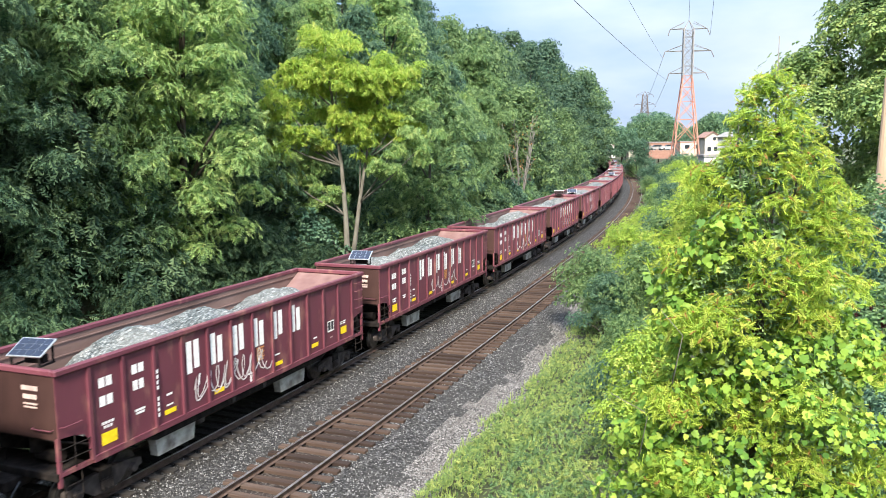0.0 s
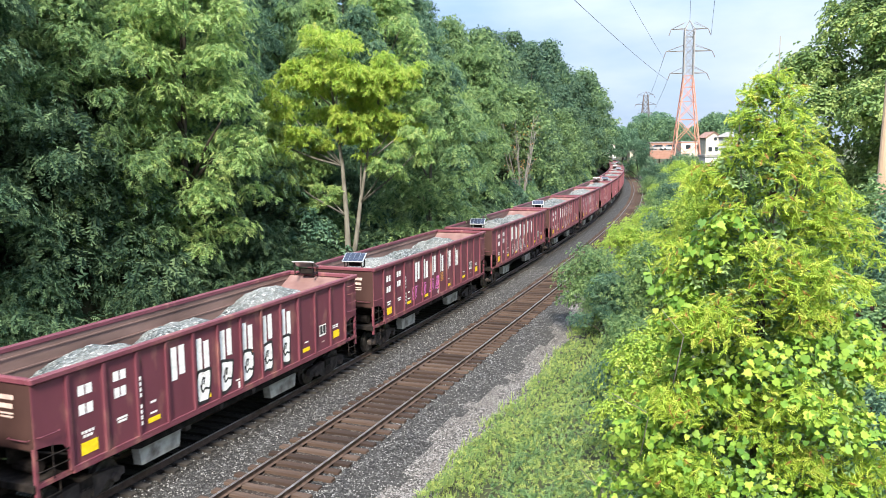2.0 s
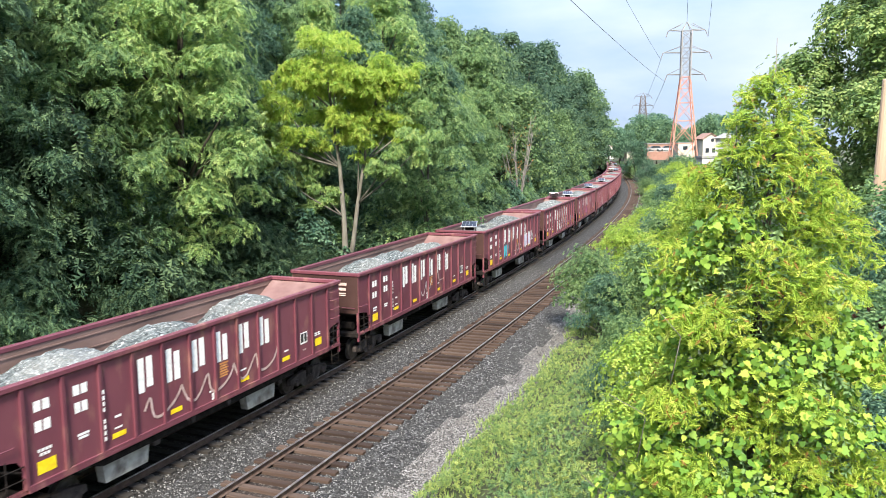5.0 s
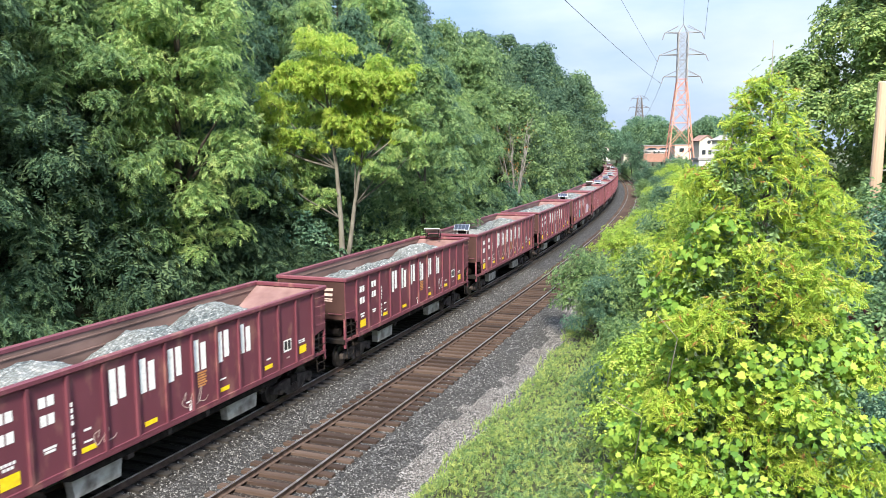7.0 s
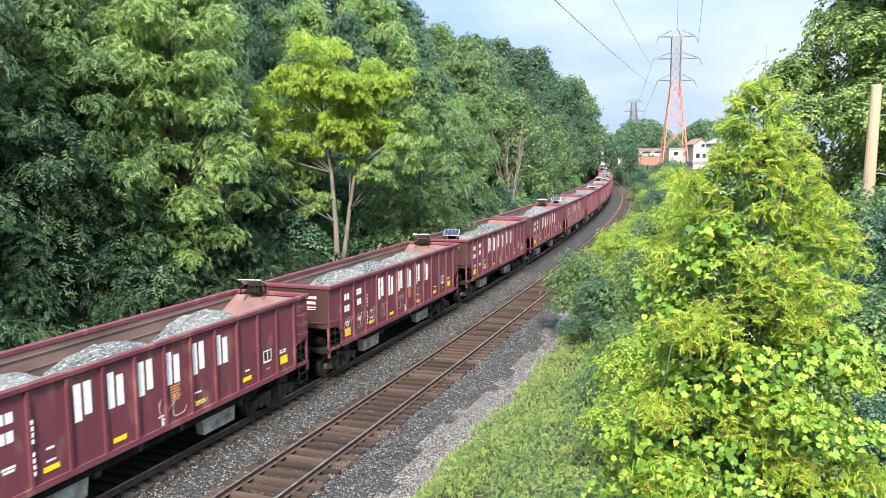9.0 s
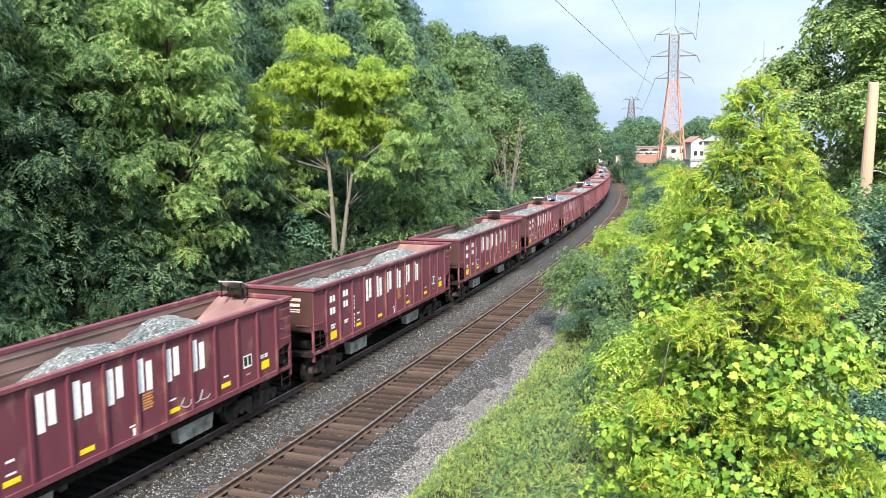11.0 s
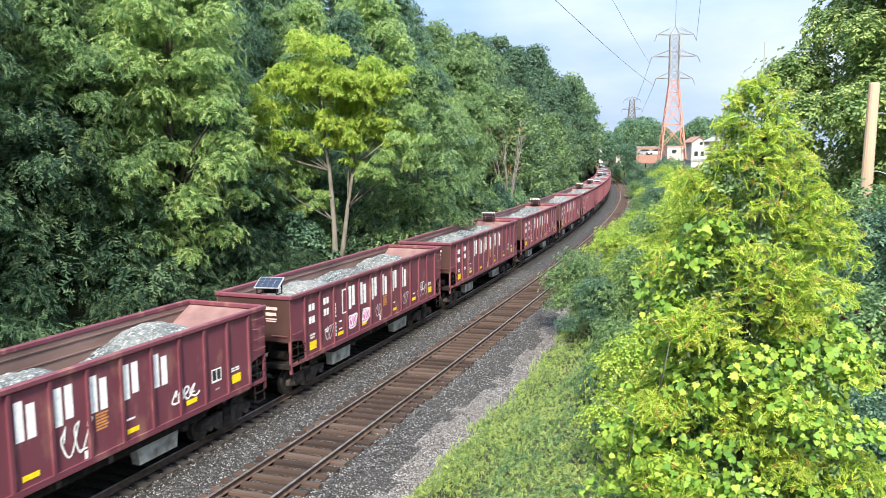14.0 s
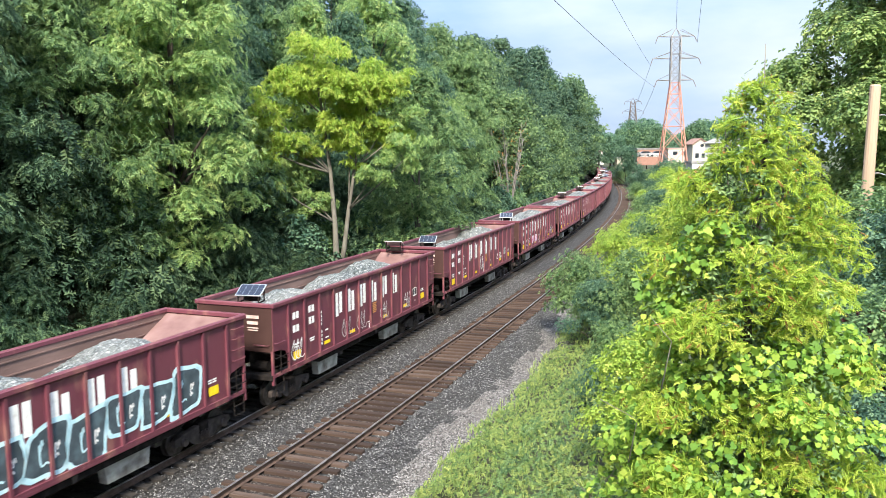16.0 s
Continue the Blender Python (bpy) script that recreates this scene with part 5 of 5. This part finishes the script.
    for a, b, c, d in ((x0 - 0.08, x0, z0 - 0.08, z1 + 0.08), (x1, x1 + 0.08, z0 - 0.08, z1 + 0.08), (x0, x1, z1, z1 + 0.08), (x0, x1, z0 - 0.08, z0)):
        box(bm, a, b, y - 0.06, y + 0.05, c, d)
    w = part("window", bm, M["siding"], parent)
    bm = bmesh.new()
    box(bm, x0, x1, y - 0.02, y + 0.02, z0, z1)
    part("pane", bm, M[mat], w, "dark glass pane")


def house(name, x, y, z, w, d, h, roof_h, wall, roof, label, spin=0, wins=(), gable_front=True, group="buildings beyond the line"):
    ob = thing(name, pose(x, y, z, 0, 0, spin), label, "building", group)
    bm = bmesh.new()
    box(bm, -w / 2, w / 2, -d / 2, d / 2, -1.5, h)
    if roof_h and gable_front:
        pts = [(-w / 2, h), (w / 2, h), (0, h + roof_h)]
        for yy in (-d / 2, d / 2 - 0.2):
            a = [bm.verts.new((px, yy, pz)) for px, pz in pts]
            b = [bm.verts.new((px, yy + 0.2, pz)) for px, pz in pts]
            bm.faces.new(a), bm.faces.new(b[::-1])
            for i in range(3):
                bm.faces.new((a[i], b[i], b[(i + 1) % 3], a[(i + 1) % 3]))
    part("wall", bm, M[wall], ob)
    bm = bmesh.new()
    if roof_h and gable_front:
        for sgn in (-1, 1):
            ang = math.atan2(roof_h, w / 2) * sgn
            ln = math.hypot(roof_h, w / 2) + 0.4
            m = Matrix.Translation((0, 0, h + roof_h + 0.06)) @ Matrix.Rotation(ang, 4, "Y")
            box(bm, 0 if sgn > 0 else -ln, ln if sgn > 0 else 0, -d / 2 - 0.3, d / 2 + 0.3, -0.1, 0.08, 0, m)
    else:
        box(bm, -w / 2 - 0.15, w / 2 + 0.15, -d / 2 - 0.15, d / 2 + 0.15, h + 0.004, h + 0.35)
    part("roof", bm, M[roof], ob)
    for x0, x1, z0, z1 in wins:
        window(ob, x0, x1, z0, z1, -d / 2 - 0.03)
    return ob


def far_z(py, d):
    return 8.565 - (py - 258) / 1400 * d


house("workshop", spot(1170, 225), 225, far_z(273, 225), 8.4, 10, 2.8, 0, "brick", "roof", "low red-brick workshop with a flat pale roof", -6, [(-3.6 + 1.9 * k, -2.3 + 1.9 * k, 0.9, 2.0) for k in range(4)])
house("cottage", spot(1252, 190), 190, far_z(275, 190), 3.6, 6, 3.9, 1.2, "plaster", "roof_red", "small cream gabled building with a round dark window", 0, [(-1.2, -0.3, 0.6, 1.7), (0.3, 1.2, 0.6, 1.7)])
bmv = bmesh.new()
tube(bmv, [(0, -0.05, 0), (0, 0.05, 0)], 0.42, 16)
vent = tagged(part("round_window", bmv, M["window"]), "round dark gable window of the cream building", "window", kind="structure")
vent.matrix_basis = pose(spot(1255, 190), 186.98, far_z(249, 190))
house("garage", spot(1252, 120), 120, far_z(306, 120), 2.0, 3, 2.2, 0, "siding", "roof", "small white flat-roofed hut above the track", 0, [(-0.7, 0.7, 0.2, 0.9)])
house("warehouse", spot(1312, 165), 165, far_z(258, 165), 5, 9, 1.5, 0.9, "siding", "roof", "white warehouse with a pale low-pitched roof", 25)
house("shed", spot(1117, 210), 210, far_z(277, 210), 1.9, 3, 1.0, 0, "plaster", "roof", "small white trackside relay hut", 0)
house("cottage", spot(1076, 300), 300, far_z(274, 300), 4.4, 6, 2.6, 1.8, "siding", "roof_red", "distant white house with a brown gabled roof", 0, [(-1.4, -0.5, 0.7, 1.8)])
house("warehouse", spot(1228, 205), 205, far_z(270, 205), 9, 8, 2.2, 0, "plaster", "roof", "low cream flat-roofed building", -4, [(-3.4, -2.2, 0.6, 1.6), (-1.2, 0.0, 0.6, 1.6)])


def parked_car(x, y, z, paint, label):
    ob = thing("parked_car", pose(x, y, z), label, "car", "parked cars")
    bm = bmesh.new()
    slab(bm, [(-2.2, 0.3), (2.2, 0.3), (2.25, 0.75), (1.5, 0.92), (-2.1, 0.95), (-2.25, 0.6)], -0.88, 0.88)
    bmesh.ops.rotate(bm, verts=bm.verts, cent=(0, 0, 0), matrix=Matrix.Rotation(radians(90), 3, "Z"))
    part("body", bm, M[paint], ob)
    bm = bmesh.new()
    slab(bm, [(-1.7, 0.93), (1.0, 0.92), (0.4, 1.42), (-1.2, 1.45)], -0.74, 0.74)
    bmesh.ops.rotate(bm, verts=bm.verts, cent=(0, 0, 0), matrix=Matrix.Rotation(radians(90), 3, "Z"))
    part("cabin", bm, M["window"], ob)
    for wx in (-1.35, 1.35):
        for wy in (-0.8, 0.8):
            bm = bmesh.new()
            tube(bm, [(wx, wy - 0.1, 0.32), (wx, wy + 0.1, 0.32)], 0.32, 12)
            part("wheel", bm, M["black"], ob)


parked_car(spot(1182, 212), 212, far_z(268, 212), "siding", "white car parked by the workshop")
parked_car(spot(1160, 214), 214, far_z(268, 214), "steel_grey", "grey car parked by the workshop")


# ---- wooden post at the right ----
post = thing("wooden_pole", pose(spot(1556, 22.0), 22.0, 2.9, 0, 0.9, 0), "pale weathered wooden utility pole stub", "pole")
bm = bmesh.new()
tube(bm, [(0, 0, 0), (0, 0, 3.4), (0.02, 0, 7.40), (0.02, 0, 7.44)], [0.18, 0.165, 0.14, 0.12], 14)
part("shaft", bm, M["pole"], post)
for z in (5.0, 6.6):
    bm = bmesh.new()
    tube(bm, [(0.12, -0.02, z), (0.28, -0.04, z + 0.02)], 0.018, 6)
    part("bracket", bm, M["steel_grey"], post)
    bm = bmesh.new()
    a = post.matrix_basis @ Vector((0.28, -0.04, z + 0.02))
    b = Vector((16.0, 14.0, a.z - 0.6))
    tube(bm, [a.lerp(b, k / 12) - Vector((0, 0, 0.5 * (k / 12) * (1 - k / 12) * 4)) for k in range(13)], 0.012, 5)
    tagged(part("service_cable", bm, M["alu"]), "pale service cable from the wooden pole", "cable", "cables from the pole")

# ---- paint on single wagons ----
SX = 1.4795


def squiggle(rnd, y0, y1, z0, z1, n):
    """A looping line across a panel."""
    k = 60
    return [(y0 + (y1 - y0) * i / k + 0.16 * math.sin(i * 6.283 * n / k + 1), (z0 + z1) / 2 + (z1 - z0) / 2 * math.sin(i * 6.283 * n / k + 0.6 * math.sin(i * 0.3))) for i in range(k + 1)]


def tag(j, y0, y1, z0, z1, mat, width=0.035, loops=4.0, label="looping spray-painted line"):
    bm = bmesh.new()
    strip(bm, squiggle(random.Random(j), y0, y1, z0, z1, loops), width, SX + 0.0045)
    part("graffiti_line", bm, M[mat], WAGONS[j], label)


def blob(j, y, z, w, h, mat, edge=None, lean=0.0, seed=0, label="bold spray-painted shape"):
    """A bold rounded painted shape with an outline."""
    rnd = random.Random(seed + j * 31)
    n = 20
    rad = [1 + 0.09 * math.sin(3 * i * 6.283 / n + seed) + rnd.uniform(-0.07, 0.07) for i in range(n)]
    for grow, m, x in ((1.22, edge, SX + 0.001), (1.0, mat, SX + 0.003)):
        if m:
            bm = bmesh.new()
            pts = [(math.copysign(abs(math.cos(a)) ** 0.4, math.cos(a)) * w / 2, math.copysign(abs(math.sin(a)) ** 0.4, math.sin(a)) * h / 2) for a in [6.283 * i / n for i in range(n)]]
            bm.faces.new([bm.verts.new((x, y + (px * r + lean * pz) * grow, z + pz * r * grow)) for (px, pz), r in zip(pts, rad)])
            part("graffiti_shape", bm, M[m], WAGONS[j], label)


tag(-2, -2.9, 0.9, 1.55, 2.25, "grey_spray", 0.05, 6), tag(-2, -2.7, 0.6, 1.62, 2.35, "white", 0.03, 8)
for k, y in enumerate((-3.1, -2.0, -1.0, -0.2)):
    blob(-1, y, 1.95, 0.55, 0.62, "pink", None, 0.15, k, "faded pink spray-painted shape")
    tag(-1, y - 0.22, y + 0.22, 1.75, 2.15, "car", 0.05, 1.5)
for k, y in enumerate((-1.75, -0.72, 0.32, 1.38, 2.42)):
    blob(0, y, 1.93, 0.50, 0.82, "white", "black", 0.1, k, "white block shape with a black edge")
    tag(0, y - 0.14, y + 0.14, 1.75, 2.15, "black", 0.06, 1.0)
for k, y in enumerate((-2.9, -2.2)):
    blob(1, y, 1.95, 0.62, 0.72, "teal", "slate", 0.2, k, "teal spray-painted shape")
for k, y in enumerate((2.4, 3.0, 3.7, 4.3)):
    blob(1, y, 2.05, 0.5, 0.75, "violet", "white", 0.3, k, "pale violet spray-painted shape")
tag(1, 0.1, 1.6, 1.6, 2.1, "grey_spray", 0.05, 3)
tag(2, -1.2, 0.6, 1.6, 2.2, "grey_spray", 0.05, 2.5), tag(2, 0.9, 2.7, 2.0, 2.4, "faint", 0.05, 1.5)
tag(3, -3.0, 3.4, 1.6, 2.2, "faint", 0.08, 5.5)
tag(5, -0.5, 0.5, 1.5, 1.95, "faint", 0.03, 3), tag(5, -3.6, -3.0, 1.6, 1.95, "faint", 0.03, 2)
for y in (-5.9, -4.8, -3.6, -2.5, -0.7, 1.2):
    tag(6, y - 0.3, y + 0.4, 1.6, 2.2, "faint", 0.03, 2.5)
tag(7, -0.4, 0.7, 1.5, 2.1, "faint", 0.04, 2), tag(7, 0.9, 1.6, 1.5, 1.9, "faint", 0.05, 1)
tag(9, 1.6, 2.8, 1.5, 1.8, "grey_spray", 0.03, 3)
bm = bmesh.new()
strip(bm, [(-3.0, 3.25), (-3.55, 3.25), (-3.55, 2.35), (-3.2, 2.35)], 0.09, SX)
part("graffiti_line", bm, M["white"], WAGONS[11], "white bracket-shaped painted line")
for k, y in enumerate((-2.7, -1.5)):
    blob(11, y, 1.9, 0.6, 0.45, "pink", "white", 0.2, k, "pink-and-white painted scrawl")
    tag(11, y - 0.3, y + 0.3, 1.7, 2.1, "white", 0.05, 2.5)
for y in (-4.7, -0.3, 2.6, 4.4, 5.3):
    tag(11, y - 0.25, y + 0.35, 1.6, 2.1, "grey_spray", 0.035, 2.5)
tag(12, -0.9, 0.1, 1.6, 2.35, "white", 0.05, 2.5, "white spray-painted figure-like loops"), tag(12, 2.9, 3.9, 1.75, 2.1, "white", 0.06, 4)
for y in (-5.9, -2.2, -0.9, 1.3, 3.9):
    tag(13, y - 0.35, y + 0.4, 1.5, 2.2, "white" if y < -5 else "grey_spray", 0.035, 3)
for k in range(9):
    y = -4.7 + k * 1.16
    z = 1.86 + 0.12 * math.sin(k * 2.3) + 0.035 * k
    blob(14, y, z, 1.06, 1.0 + 0.12 * math.sin(k * 1.7), "slate", "pale_blue", 0.18, k, "dark slate spray-painted shape edged in pale blue")
    tag(14, y - 0.36, y + 0.05, z - 0.30, z + 0.28, "pale_blue", 0.05, 0.8, "pale blue painted inner stroke")
    tag(14, y + 0.12, y + 0.40, z - 0.26, z + 0.12, "white", 0.04, 0.7, "white painted inner stroke")
tag(4, 2.6, 3.4, 1.6, 2.1, "grey_spray", 0.04, 2)
for j in (-8, -7, -6, -5, -4, -3):
    tag(j, -2.5 + 0.4 * j % 2, 2.2, 1.6, 2.2, "grey_spray" if j % 2 else "white", 0.07, 5)

# ---- ties, last ----
TIE = bmesh.new()
box(TIE, -1.30, 1.30, -0.112, 0.112, -0.32, -0.160, 0.012)
tie_me = bpy.data.meshes.new("tie")
TIE.to_mesh(tie_me)
TIE.free()
tie_me.materials.append(M["tie"])
rt = random.Random(4)
TIE_STEP = 0.535
for k in range(300):
    s = 11.0 + TIE_STEP * k
    p = line(s, rt.uniform(-0.05, 0.05))
    ob = new("tie", tie_me)
    ob.parent = track_near
    ob.matrix_basis = pose(p.x, p.y, rt.uniform(-0.012, 0.0), rt.uniform(-1, 1), 0, -math.degrees(turn_at(s)) + rt.uniform(-1.4, 1.4))


def joined_ties(parent, base, s0, s1, mat="tie"):
    verts, faces = [], []
    s = s0
    cube = [(x, y, z) for x in (-1.3, 1.3) for y in (-0.115, 0.115) for z in (-0.30, -0.178)]
    quads = ((0, 1, 3, 2), (4, 6, 7, 5), (0, 4, 5, 1), (2, 3, 7, 6), (1, 5, 7, 3))
    while s < s1:
        c, th = line(s, base), turn_at(s) + radians(rt.uniform(-1.4, 1.4))
        n = len(verts)
        for x, y, z in cube:
            verts.append((c.x + x * math.cos(th) + y * math.sin(th), c.y - x * math.sin(th) + y * math.cos(th), z))
        faces += [tuple(n + i for i in f) for f in quads]
        s += TIE_STEP
    me = bpy.data.meshes.new("ties")
    me.from_pydata(verts, [], faces)
    me.materials.append(M[mat])
    ob = new("ties", me)
    ob.parent = parent
    tagged(ob, kind="stuff")


joined_ties(track_near, 0.0, 11.0 + TIE_STEP * 300, 480)
joined_ties(track_near, 0.0, -120, 11.0)
joined_ties(track_far, -GAP, -120, 480, "tie_oily_shadow")


def loose_stones():
    """Single ballast stones lying proud of the bed."""
    n = 42000
    oc = np.array([(1, 0, 0), (-1, 0, 0), (0, 1, 0), (0, -1, 0), (0, 0, 1)], float)
    fc = np.array([(0, 2, 4), (2, 1, 4), (1, 3, 4), (3, 0, 4)])
    s = 14 + 46 * rng.random(n) ** 1.4
    off = np.where(rng.random(n) < 0.6, rng.uniform(0.95, 3.9, n), rng.uniform(-3.4, -0.9, n))
    x, y = line_many(s, off)
    z = np.array([profile(a) for a in off])
    r = rng.uniform(0.014, 0.034, (n, 1, 1)) * rng.uniform(0.6, 1.3, (n, 5, 1))
    v = np.stack([x, y, z + 0.008], 1)[:, None, :] + oc[None] * r
    turn = rng.uniform(0, 3.14, n)
    d = v - np.stack([x, y, z], 1)[:, None, :]
    vx = d[..., 0] * np.cos(turn)[:, None] - d[..., 1] * np.sin(turn)[:, None]
    vy = d[..., 0] * np.sin(turn)[:, None] + d[..., 1] * np.cos(turn)[:, None]
    v = np.stack([vx + x[:, None], vy + y[:, None], v[..., 2]], 2).reshape(-1, 3)
    me = bpy.data.meshes.new("loose_stones")
    f = (fc[None] + (np.arange(n) * 5)[:, None, None]).reshape(-1, 3)
    me.from_pydata(v.tolist(), [], f.tolist())
    me.materials.append(material("single_stones", [(0.014, 0.014, 0.014), (0.032, 0.031, 0.031), (0.070, 0.068, 0.068), (0.22, 0.215, 0.212)], 3, 0.85, island=0.9))
    tagged(new("loose_stones", me), "loose grey ballast stones on the trackbed", "gravel", kind="stuff")


loose_stones()


def motions():
    steps = [0.5 * k for k in range(33)]
    for j in ORDER:
        walk(WAGONS[j], [(t, wagon_pose(place(j, t))) for t in steps])
    spin = [k / FPS for k in range(481)]
    for j in range(-3, 15):
        sets = [c for c in WAGONS[j].children if c.name.startswith("wheelset")]
        turns = [-(place(j, t) - place(j, 0)) / 0.414 for t in spin]
        for c in sets:
            hub = c.matrix_basis.translation.copy()
            walk(c, [(t, Matrix.Translation(hub) @ Matrix.Rotation(a, 4, "X")) for t, a in zip(spin, turns)])


motions()
